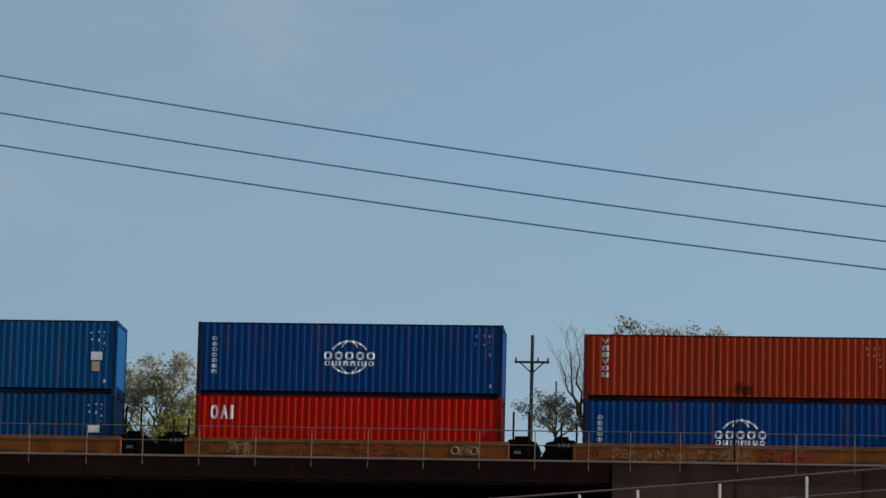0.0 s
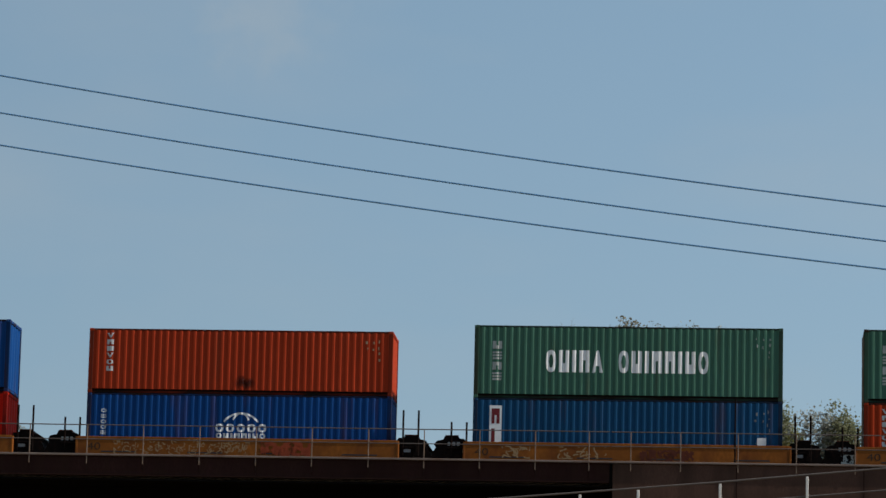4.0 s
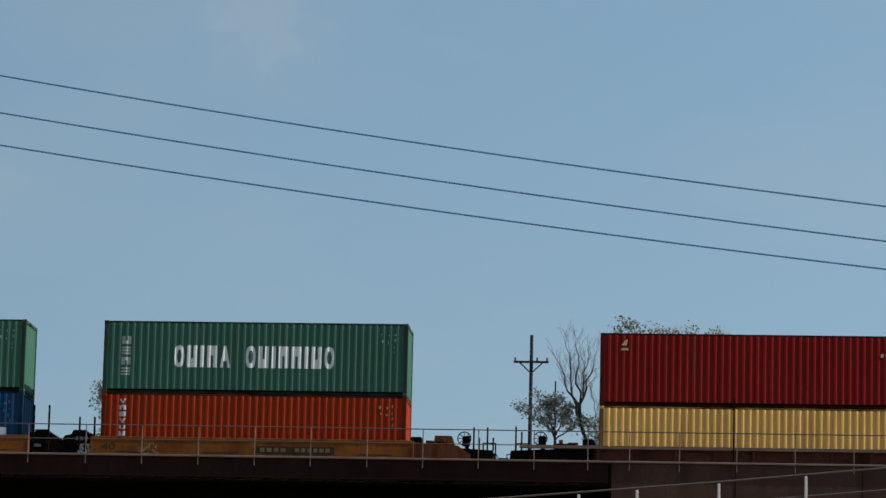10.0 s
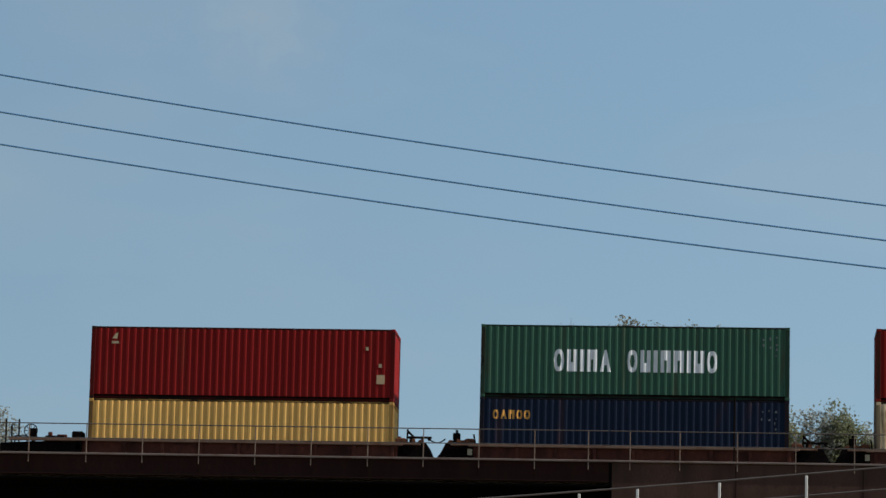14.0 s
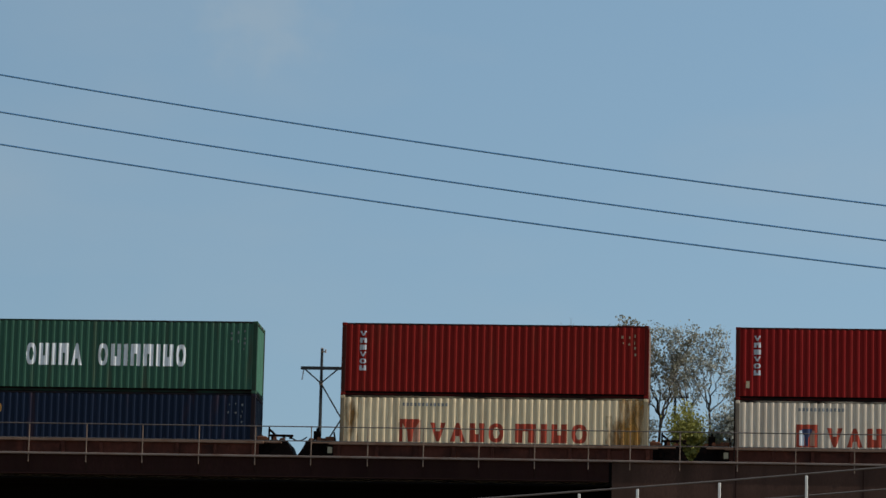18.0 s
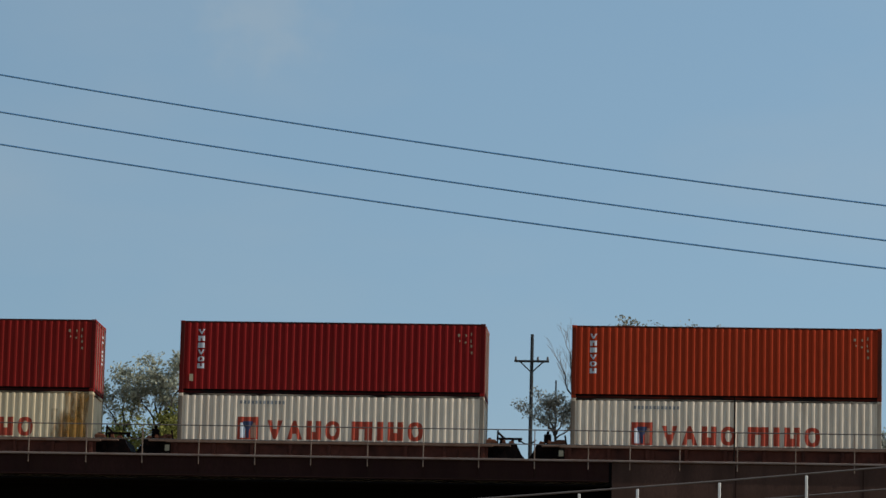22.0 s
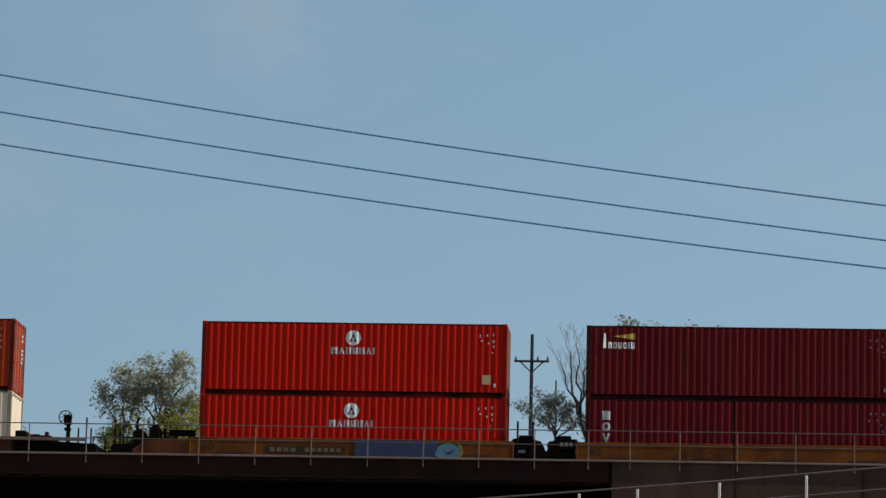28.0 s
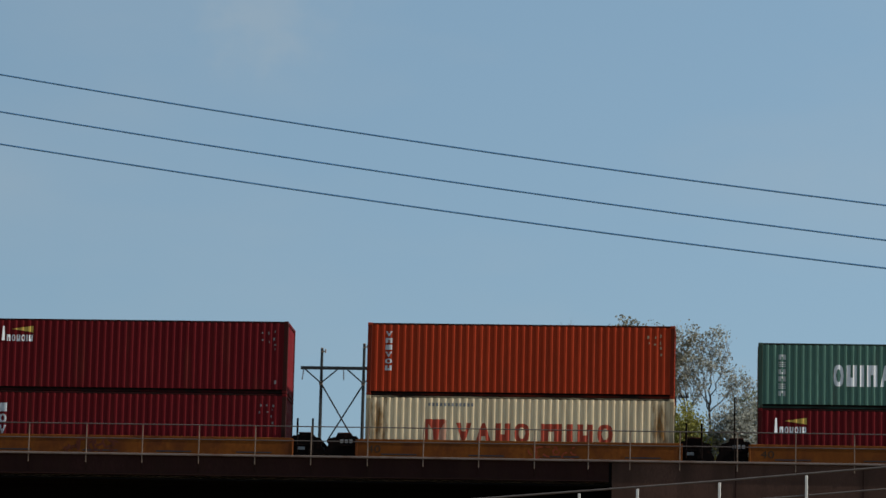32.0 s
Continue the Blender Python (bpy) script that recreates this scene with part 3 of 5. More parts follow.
def close_end(car, sx, poles):
    """The black end of a unit that shares its bogie with the next unit."""
    o = [(6.28, 0.55), (6.28, 1.42), (6.42, 1.60), (6.62, 1.60), (6.66, 1.70), (7.18, 1.70), (7.24, 1.56), (7.50, 1.50), (7.60, 1.36), (7.53, 1.24), (7.66, 1.02), (7.73, 0.8), (7.5, 0.45)]
    e = part("end_platform", prism(bmesh.new(), mirrored(sx, o), -1.28, 1.28), BLACK_STEEL, car)
    for z in (0.75, 1.18):
        part("step", boxed((sx * 6.5, sx * 7.1, -1.34, -1.28, z, z + 0.065), bevel=0.01), BLACK_STEEL, e)
    if sx > 0:
        part("data_plate", boxed((6.57, 6.90, -1.300, -1.281, 1.03, 1.15), bevel=0.004), MARK["grey"], e)
        part("valve", boxed((7.0, 7.22, -1.36, -1.28, 0.88, 1.1), (7.06, 7.16, -1.4, -1.28, 1.1, 1.3), bevel=0.015), BLACK_STEEL, e)
    else:
        part("data_plate", boxed((-6.46, -6.33, -1.300, -1.281, 0.98, 1.18), bevel=0.004), MARK["beige"], e)
        tagged(part("stencil_mark", boxed(*[(-7.06 + 0.18 * i, -6.94 + 0.18 * i, -1.286, -1.281, 1.32, 1.46) for i in range(3)]), MARK["grey"], e), kind="stuff")
    part("grating", boxed(*[(sx * (6.66 + 0.13 * i), sx * (6.72 + 0.13 * i), -1.2, 1.2, 1.70, 1.735) for i in range(4)], (sx * 6.64, sx * 7.16, -1.24, -1.2, 1.69, 1.74), bevel=0.006), CAR_BROWN, e, "rusted open grating")
    part("brake_rod", rods(((sx * 6.4, -1.33, 0.72), (sx * 7.5, -1.33, 0.70), 0.022)), CAR_BROWN, e)
    for x, top in poles:
        part("grab_pole", rods(((sx * x, -1.3, 0.9), (sx * x, -1.3, top), 0.04)), BLACK_STEEL, e)
    part("hose", ring(bmesh.new(), (sx * 7.2, -1.2, 1.28), 0.12, 0.03), BLACK_STEEL, e)
    return e


def coupled_end(car, sx, brown, wheel_at, wheel_z, irons, first=1.5):
    """The long open end of the outermost unit, with its platform, hand brake, grab irons and coupler."""
    o = [(6.28, 0.5), (6.28, 1.30), (7.0, 1.28), (7.02, 1.45), (7.75, 1.45), (7.80, 1.22), (8.4, 1.20), (9.55, 1.14), (9.6, 0.75), (9.0, 0.5)]
    e = part("end_platform", prism(bmesh.new(), mirrored(sx, o), -1.36, 1.36), BLACK_STEEL, car)
    for sy in (-1, 1):
        part("end_side", prism(bmesh.new(), mirrored(sx, [(6.28, 0.3), (6.28, 1.40), (6.28 + first, 1.30), (6.28 + first + 0.5, 0.95), (6.28 + first + 0.5, 0.3)]), sy * 1.38, sy * 1.46), brown, e)
    for x, z in irons:
        part("grab_iron", rods(((sx * x, -1.30, 1.12), (sx * x, -1.30, z), 0.034)), BLACK_STEEL, e)
    bm = rods(((sx * 9.0, 1.30, 1.12), (sx * 9.0, 1.30, 1.75), 0.03), ((sx * 9.5, 1.30, 1.12), (sx * 9.5, 1.30, 1.75), 0.03), ((sx * 9.0, 1.3, 1.74), (sx * 9.5, 1.3, 1.74), 0.025))
    part("grab_iron", bm, BLACK_STEEL, e)
    if wheel_z:
        w = sx * wheel_at
        stand = part("brake_stand", boxed((w - 0.13, w + 0.17, -1.02, -0.80, wheel_z - 0.28, wheel_z + 0.12), (w - 0.02, w + 0.13, -0.98, -0.84, 1.1, wheel_z - 0.2), (w - 0.1, w + 0.16, -1.0, -0.82, wheel_z - 0.52, wheel_z - 0.40), bevel=0.02), BLACK_STEEL, e)
        bm = ring(bmesh.new(), (w - 0.04, -1.12, wheel_z), 0.26, 0.022, segments=28)
        for k in range(4):
            a = math.pi * k / 4
            rod(bm, (w - 0.04 - 0.26 * math.cos(a), -1.12, wheel_z - 0.26 * math.sin(a)), (w - 0.04 + 0.26 * math.cos(a), -1.12, wheel_z + 0.26 * math.sin(a)), 0.014, sides=6)
        rod(bm, (w - 0.04, -1.16, wheel_z), (w - 0.04, -0.95, wheel_z), 0.06)
        part("brake_wheel", bm, BLACK_STEEL, stand)
        part("tool_box", boxed((sx * 6.28, sx * 6.74, -1.2, -0.6, 1.28, 1.66), bevel=0.05), BLACK_STEEL, e)
        if brown is SCORCHED:
            part("step_box", prism(bmesh.new(), mirrored(sx, [(7.2, 1.28), (7.26, 1.70), (7.92, 1.70), (8.04, 1.28)]), -1.3, -0.5), brown, e, "scorched brown box")
        part("hose_bracket", boxed((sx * 6.9, sx * 7.3, -1.34, -1.22, 1.28, 1.5), (sx * 7.5, sx * 7.66, -1.34, -1.2, 1.3, 1.6), bevel=0.02), CAR_BROWN, e)
    else:
        # the end with the air brake gear
        part("air_reservoir", rods(((sx * 6.28, -0.85, 1.68), (sx * 7.30, -0.85, 1.68), 0.13), sides=16), BLACK_STEEL, e)
        part("reservoir_saddle", boxed((sx * 6.45, sx * 6.55, -1.0, -0.7, 1.3, 1.62), (sx * 7.0, sx * 7.1, -1.0, -0.7, 1.3, 1.62), bevel=0.01), BLACK_STEEL, e)
        part("pipe_fitting", rods(((sx * 7.48, -0.9, 1.3), (sx * 7.48, -0.9, 1.84), 0.06), ((sx * 7.30, -0.9, 1.66), (sx * 7.70, -0.9, 1.66), 0.035)), BLACK_STEEL, e)
        part("control_valve", boxed((sx * 7.66, sx * 8.10, -1.1, -0.7, 1.30, 1.88), (sx * 7.74, sx * 8.0, -1.05, -0.75, 1.86, 2.0), (sx * 7.6, sx * 7.68, -1.0, -0.8, 1.5, 1.76), bevel=0.04), BLACK_STEEL, e)
        part("retainer_lever", rods(((sx * 8.57, -1.0, 1.2), (sx * 8.60, -1.0, 2.12), 0.075, 0.06), ((sx * 8.60, -1.0, 2.05), (sx * 8.53, -1.0, 2.26), 0.055)), BLACK_STEEL, e)
        part("gear_housing", prism(bmesh.new(), mirrored(sx, [(8.15, 1.2), (8.15, 1.5), (8.32, 1.72), (8.52, 1.82), (8.72, 1.7), (8.74, 1.2)]), -1.15, -0.75), BLACK_STEEL, e)
    bm = boxed((sx * 9.4, sx * 10.05, -0.12, 0.12, 0.68, 0.92), (sx * 9.85, sx * 10.12, -0.22, 0.24, 0.62, 0.98), bevel=0.03)
    part("coupler", bm, BLACK_STEEL, e)
    part("release_lever", rods(((sx * 8.9, -1.34, 1.05), (sx * 9.7, -1.34, 0.98), 0.02), ((sx * 9.7, -1.34, 0.98), (sx * 9.75, -0.3, 0.9), 0.02)), BLACK_STEEL, e)
    bm = bmesh.new()
    pts = [Vector((sx * (9.45 + 0.1 * k), -0.3, 0.75 - 0.35 * math.sin(math.pi * k / 6))) for k in range(7)]
    for a, b in zip(pts, pts[1:]):
        rod(bm, a, b, 0.025, sides=6)
    part("air_hose", bm, BLACK_STEEL, e)
    bogie(car, sx * 7.9)


def well_floor(car, top=0.35):
    part("well_floor", boxed((-6.25, 6.25, -1.25, 1.25, 0.22, top), bevel=0.02), BLACK_STEEL, car)


def yellow_car(left, right, label, coat, tall):
    """A well unit with plain yellow sides. left and right: 'close' or 'coupled'."""
    car = thing("well_car", label, "rail car", "units of the train")
    for sy in (-1, 1):
        side = part("side_sill", boxed((-6.36, 6.36, sy * (FACE - 0.07), sy * FACE, 0.34, 1.36)), coat, car)
        part("top_chord", boxed((-6.36, 6.36, sy * (FACE - 0.12), sy * (FACE + 0.02), 1.36, 1.47), bevel=0.012), coat, side)
        part("bottom_chord", boxed((-6.36, 6.36, sy * (FACE - 0.12), sy * (FACE + 0.02), 0.22, 0.34), bevel=0.012), coat, side)
        part("end_plate", boxed((-6.44, -6.36, sy * (FACE - 0.2), sy * (FACE + 0.01), 0.28, 1.45), bevel=0.01), coat, side)
        part("end_plate", boxed((6.36, 6.44, sy * (FACE - 0.2), sy * (FACE + 0.01), 0.28, 1.45), bevel=0.01), coat, side)
        for x in (-4.2, 0.0, 4.2):
            part("rib", boxed((x - 0.05, x + 0.05, sy * (FACE - 0.13), sy * (FACE - 0.07), 0.34, 1.36)), coat, side)
        if sy < 0:
            for x in (-5.4, -1.95, 1.0, 4.2):
                part("drain_slot", boxed((x, x + 1.4, -FACE - 0.004, -FACE + 0.01, 0.845, 0.895)), MARK["dark"], side)
            words("40", 0.40, MARK["panel"], side, pose(-5.98, -FACE - 0.004, 0.94, 90) @ Matrix.Diagonal((1.4, 1, 1, 1)))
    well_floor(car)
    for sx, kind in ((-1, left), (1, right)):
        if kind == "close":
            close_end(car, sx, ((6.585, 2.7 if tall else 2.28), (7.19, 2.7 if tall else 2.28)) if sx > 0 else ((6.32, 2.25), (6.92, 2.25)) if tall else ())
        else:
            irons = ((8.80, 2.05), (9.02, 1.64), (9.34, 2.05), (9.57, 1.64)) if sx > 0 else ((9.22, 1.74), (9.43, 2.10))
            coupled_end(car, sx, SCORCHED, 8.45, 1.62 if sx > 0 else 0.0, irons, 1.9)
    return car


def brown_car(left, right, label, floor=0.35):
    """A well unit with a light sill flange over recessed brown panels."""
    car = thing("well_car", label, "rail car", "units of the train")
    a = -9.2 if left == "coupled" else -6.5
    b = 9.2 if right == "coupled" else 6.5
    for sy in (-1, 1):
        side = part("side_sill", boxed((a, b, sy * (FACE - 0.16), sy * (FACE + 0.02), 1.24, 1.34), bevel=0.012), SILL_BROWN, car)
        part("web", boxed((-6.3, 6.3, sy * (FACE - 0.16), sy * (FACE - 0.12), 0.34, 1.24)), CAR_BROWN, side)
        part("lower_chord", boxed((-6.3, 6.3, sy * (FACE - 0.16), sy * FACE, 0.22, 0.34), bevel=0.012), CAR_BROWN, side)
        for k in range(9):
            x = -6.1 + k * 12.2 / 8
            part("post", boxed((x - 0.07, x + 0.07, sy * (FACE - 0.14), sy * (FACE - 0.03), 0.34, 1.24), bevel=0.008), CAR_BROWN, side)
        part("marker_plate", boxed((-6.52, -6.34, sy * (FACE - 0.05), sy * (FACE - 0.03), 0.9, 1.14)), MARK["beige"], side)
        for x in (-2.2, 1.0, 4.6):
            part("panel", boxed((x - 0.55, x + 0.55, sy * (FACE - 0.12), sy * (FACE - 0.095), 0.42, 1.16), bevel=0.01), CAR_BROWN, side)
    well_floor(car, floor)
    for sx, kind in ((-1, left), (1, right)):
        if kind == "close":
            o = [(6.25, 0.5), (6.25, 1.34), (6.42, 1.42), (7.30, 1.42), (7.42, 1.38), (7.50, 1.18), (7.56, 1.08), (7.64, 0.94), (7.72, 0.86), (7.74, 0.6), (7.5, 0.4)]
            e = part("end_platform", prism(bmesh.new(), mirrored(sx, o), -1.22, 1.22), BLACK_STEEL, car)
            part("tread_plate", boxed((sx * 6.3, sx * 7.2, -1.46, -1.24, 1.28, 1.33), bevel=0.01), SILL_BROWN, e)
            part("bracket", boxed((sx * 6.5, sx * 6.72, -1.3, -1.22, 0.9, 1.30), bevel=0.02), BLACK_STEEL, e)
            if sx > 0:
                part("rusted_casting", boxed((6.18, 6.58, -1.1, -0.6, 1.40, 1.58), (6.26, 6.40, -1.0, -0.7, 1.56, 1.66), bevel=0.03), CAR_RUST, e, "rust-brown casting")
                part("lever", rods(((6.64, -1.0, 1.42), (6.66, -1.0, 1.95), 0.035), ((6.67, -1.0, 1.86), (6.95, -1.0, 1.60), 0.045)), BLACK_STEEL, e)
                part("bracket", boxed((6.68, 7.62, -1.06, -0.9, 1.58, 1.66), (6.74, 6.86, -1.06, -0.9, 1.40, 1.60), (7.2, 7.3, -1.06, -0.9, 1.40, 1.60), (7.46, 7.58, -1.06, -0.9, 1.5, 1.6), bevel=0.012), BLACK_STEEL, e)
                hose = bmesh.new()
                pts = [Vector((7.5 + 0.11 * i, -0.95, 1.58 - 0.16 * math.sin(math.pi * i / 6))) for i in range(7)]
                for p, q in zip(pts, pts[1:]):
                    rod(hose, p, q, 0.026, sides=6)
                part("hose", hose, BLACK_STEEL, e)
            else:
                part("hose", ring(bmesh.new(), (-7.05, -1.2, 1.36), 0.10, 0.03), BLACK_STEEL, e)
                part("rusted_casting", boxed((-6.66, -6.30, -1.1, -0.6, 1.40, 1.60), (-6.9, -6.6, -1.05, -0.7, 1.40, 1.54), bevel=0.04), CAR_RUST, e, "rust-brown casting")
                part("lever", rods(((-6.24, -1.25, 1.40), (-6.30, -1.25, 1.75), 0.035)), BLACK_STEEL, e)
            for x, wide, tall in ((6.46, 0.20, 0.10), (6.84, 0.16, 0.14), (7.10, 0.24, 0.09)):
                part("rusted_casting", prism(bmesh.new(), mirrored(sx, [(x, 1.41), (x + 0.02, 1.41 + tall), (x + 0.7 * wide, 1.43 + tall), (x + wide, 1.41)]), -1.2, -1.06), CAR_RUST, e, "rusted casting on the platform")
            if sx < 0:
                part("valve_box", boxed((-7.14, -6.86, -1.05, -0.7, 1.5, 1.82), (-7.04, -6.94, -1.0, -0.8, 1.8, 1.95), bevel=0.02), BLACK_STEEL, e)
        else:
            irons = ((8.85, 1.77), (9.17, 2.20), (9.36, 1.77)) if sx > 0 else ((8.84, 2.10), (9.13, 1.90), (9.36, 2.10))
            coupled_end(car, sx, BLACK_STEEL, 8.31 if sx > 0 else 8.36, 2.22 if sx > 0 else 1.66, irons, 0.2)
    return car


# ---- ground ----
def smooth(a, b, v):
    t = min(1, max(0, (v - a) / (b - a)))
    return t * t * (3 - 2 * t)


def height(x, y):
    z = 12.6 * smooth(-135, -16, y)
    if y > 8:
        z = 12.6 + 6.4 * smooth(8, 28, y) + 0.035 * min(max(0, y - 30), 180)
    ramp = 15.1 + 0.094 * (min(x, 30) - 2.88) - 0.55 * max(0, abs(y + 8) - 2.5) - 0.4 * max(0, -6 - x)
    z = max(z, ramp) if y < 0 else z
    if (x > 7.1 or x < -44) and y > -1.7:
        z = max(z, 17.93 - 0.5 * max(0, y - 7))
    return z


def build_ground():
    far = [-2600, -1200, -600, -300]
    xs = far + [-180 + 12 * i for i in range(11)] + [-46, -44.1, -43.9] + [-40 + 4 * i for i in range(12)] + [7.05, 7.15] + [9 + 3 * i for i in range(20)] + [80, 110, 150, 220, 400, 900, 2600]
    ys = [-2600, -900, -400, -200] + [-150 + 5 * i for i in range(27)] + [-14, -12, -11, -10, -8, -6, -5, -4, -3, -1.72, -1.68, 0, 3, 6, 8, 10] + [13 + 3 * i for i in range(12)] + [60, 90, 130, 180, 240, 400, 900, 2600]
    bm = bmesh.new()
    rows = [[bm.verts.new((x, y, height(x, y) + 0.15 * noise.noise((x * 0.2, y * 0.2, 0)) * (abs(y) > 10))) for x in xs] for y in ys]
    for a, b in zip(rows, rows[1:]):
        for i in range(len(xs) - 1):
            bm.faces.new((a[i], a[i + 1], b[i + 1], b[i]))
    for f in bm.faces:
        f.smooth = True
    tagged(part("ground", bm, GRASS), "unseen tan grassy ground rising to the railway", "ground", kind="structure")


build_ground()

# ---- bridge ----
EDGE = -1.9
POSTS = [-15.98 - 2.24 * k for k in range(11, 0, -1)] + [-15.98, -13.70, -11.48, -9.25, -7.03, -4.83, -2.61, -0.43, 1.74, 3.91, 6.00]
POSTS_WALL = [7.62, 9.55, 11.77, 14.02, 16.28] + [16.28 + 2.26 * k for k in range(1, 15)]
CREST_Z = 18.685


def build_bridge():
    b = thing("railway_bridge", "dark brown steel plate girder railway bridge", "bridge", at=pose(0, 0, 0))
    for y in (-1.84, 4.25):
        g = part("edge_girder", boxed((-42, 6.80, y - 0.012, y + 0.012, 17.88, 18.565)), GIRDER, b)
        part("lower_flange", boxed((-42, 6.80, y - 0.06, y + 0.16, 17.84, 17.88)), GIRDER, g)
        part("upper_flange", boxed((-42, 6.80, y - 0.05, y + 0.2, 18.565, 18.605)), GIRDER, g)
        me = mesh_of(boxed((-0.008, 0.008, -0.03, 0.0, 17.88, 18.50)))
        for x in POSTS:
            part("stiffener", me, GIRDER, g, at=pose(x, y - 0.012, 0))
    # made-up inner girders, added to block the sky seen below the deck
    for y in (0.25, 2.2):
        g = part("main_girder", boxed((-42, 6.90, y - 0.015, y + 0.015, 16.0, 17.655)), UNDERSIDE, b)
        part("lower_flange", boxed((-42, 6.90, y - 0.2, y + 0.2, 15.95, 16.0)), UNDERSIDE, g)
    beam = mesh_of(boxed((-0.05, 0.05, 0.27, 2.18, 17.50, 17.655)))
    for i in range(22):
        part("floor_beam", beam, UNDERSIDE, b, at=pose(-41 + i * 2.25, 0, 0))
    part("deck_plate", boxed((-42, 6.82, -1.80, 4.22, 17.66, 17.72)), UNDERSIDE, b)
    # added block closes the end gap; the gap's shade is its near-black colour
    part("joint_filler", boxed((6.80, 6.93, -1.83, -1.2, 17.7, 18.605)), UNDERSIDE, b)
    part("curb", boxed((-42, 6.93, EDGE - 0.06, EDGE + 0.85, 18.61, CREST_Z), bevel=0.01), CURB, b, "pale rusted walkway edge")
    part("curb", boxed((-42, 6.84, 3.7, 4.6, 18.61, CREST_Z), bevel=0.01), CURB, b)
    tagged(part("pavement", boxed((-42, 80, -1.0, 3.6, 17.72, 17.936)), BALLAST), "crushed stone ballast under the track", "ballast", kind="structure")


def build_railing(name, label, posts, x0, x1):
    r = thing(name, label, "railing", at=pose(0, EDGE - 0.02, 0))
    post = mesh_of(boxed((-0.019, 0.019, -0.019, 0.019, 18.30, 19.83), bevel=0.005))
    for x in posts:
        part("post", post, GALVANISED, r, at=pose(x, 0, 0))
    part("top_rail", rods(((x0, 0, 19.82), (x1, 0, 19.82), 0.022)), RAIL_PIPE, r)
    part("mid_rail", rods(((x0, 0, 19.255), (x1, 0, 19.255), 0.019)), RAIL_PIPE, r)


build_bridge()
build_railing("bridge_railing", "galvanised pipe railing along the bridge walkway", POSTS, -42, 6.8)
build_railing("wall_railing", "galvanised pipe railing along the retaining wall", POSTS_WALL, 6.86, 48)


def build_walls():
    for name, x0, x1 in (("wall_east", 6.92, 80), ("wall_west", -120, -42.1)):
        w = part(name, boxed((x0, x1, -1.86, -1.3, 10.5, 18.605), bevel=0.02), CONCRETE)
        tagged(w, "stained concrete retaining wall beside the bridge", "wall", kind="structure")
        part("coping", boxed((x0 + 0.02, x1, EDGE - 0.06, -1.05, 18.61, CREST_Z), bevel=0.012), CURB, w, "pale coping on the wall")
        k = x0 + 4.8
        while k < min(x1, 50):
            part("joint", boxed((k - 0.02, k + 0.02, -1.868, -1.85, 10.5, 18.5)), GIRDER, w)
            k += 4.9
    a = part("wall_abutment", boxed((7.0, 7.6, -1.28, 4.3, 10.5, 17.65), bevel=0.02), CONCRETE)
    tagged(a, "concrete bridge abutment in deep shade", "wall", kind="structure")
    a = part("wall_abutment", boxed((-42.7, -42.0, -1.28, 4.3, 10.5, 17.65), bevel=0.02), CONCRETE)
    tagged(a, "concrete bridge abutment in deep shade", "wall", kind="structure")


build_walls()


def build_track():
    t = thing("railway_track", "steel rails on dark timber sleepers", "railway track", at=pose(0, 1.22, 0))
    prof = [(-0.07, 17.94), (0.07, 17.94), (0.07, 17.955), (0.015, 17.975), (0.015, 18.06), (0.036, 18.07), (0.036, 18.10), (-0.036, 18.10), (-0.036, 18.07), (-0.015, 18.06), (-0.015, 17.975), (-0.07, 17.955)]
    for y in (-0.755, 0.755):
        bm = bmesh.new()
        a = [bm.verts.new((-120, y + u, z + 0.003)) for u, z in prof]
        b = [bm.verts.new((80, y + u, z + 0.003)) for u, z in prof]
        for i in range(len(prof)):
            j = (i + 1) % len(prof)
            bm.faces.new((a[i], a[j], b[j], b[i]))
        bm.faces.new(a[::-1])
        bm.faces.new(b)
        bmesh.ops.recalc_face_normals(bm, faces=bm.faces)
        part("rail", bm, RAIL_STEEL, t)
    tie = mesh_of(boxed((-0.11, 0.11, -1.3, 1.3, 17.78, 17.940), bevel=0.01))
    for i in range(150):
        part("sleeper", tie, TIE, t, at=pose(-41.5 + i * 0.55, 0, 0.004))


build_track()


def build_marker_post():
    p = thing("marker_post", "slim dark steel post beside the railing", "post", at=pose(11.65, -1.62, CREST_Z))
    part("post", rods(((0, 0, 0), (0, 0, 2.55), 0.036, 0.03)), BLACK_STEEL, p)
    part("base_plate", boxed((-0.1, 0.1, -0.1, 0.1, 0, 0.02)), BLACK_STEEL, p)


build_marker_post()


# ---- ramp fence ----
def build_fence():
    f = thing("ramp_fence", "pale posts under a weathered pipe rail on a rising ramp", "fence", at=pose(0, -8, 0))

    def line(x):
        return 16.51 + 0.094 * (x - 2.88) if x < 11 else 17.27 + 0.098 * (x - 11)
    part("top_rail", rods(((-8, 0, line(-8) + 0.05), (11, 0, line(11) - 0.03), 0.035), ((11, 0, line(11) - 0.03), (40, 0, line(40)), 0.035)), PIPE, f)
    part("lower_rail", rods(((2, 0, line(2) - 0.86), (40, 0, line(40) - 0.86), 0.03)), PIPE, f)
    for x in (-0.6, 2.7, 5.93, 8.09, 11.12, 14.33, 17.7, 21.0, 24.3, 27.6, 30.9):
        part("post", boxed((x - 0.05, x + 0.05, -0.05, 0.05, line(x) - 1.9, line(x) - 0.10), bevel=0.012), FENCE_PAINT, f)


build_fence()


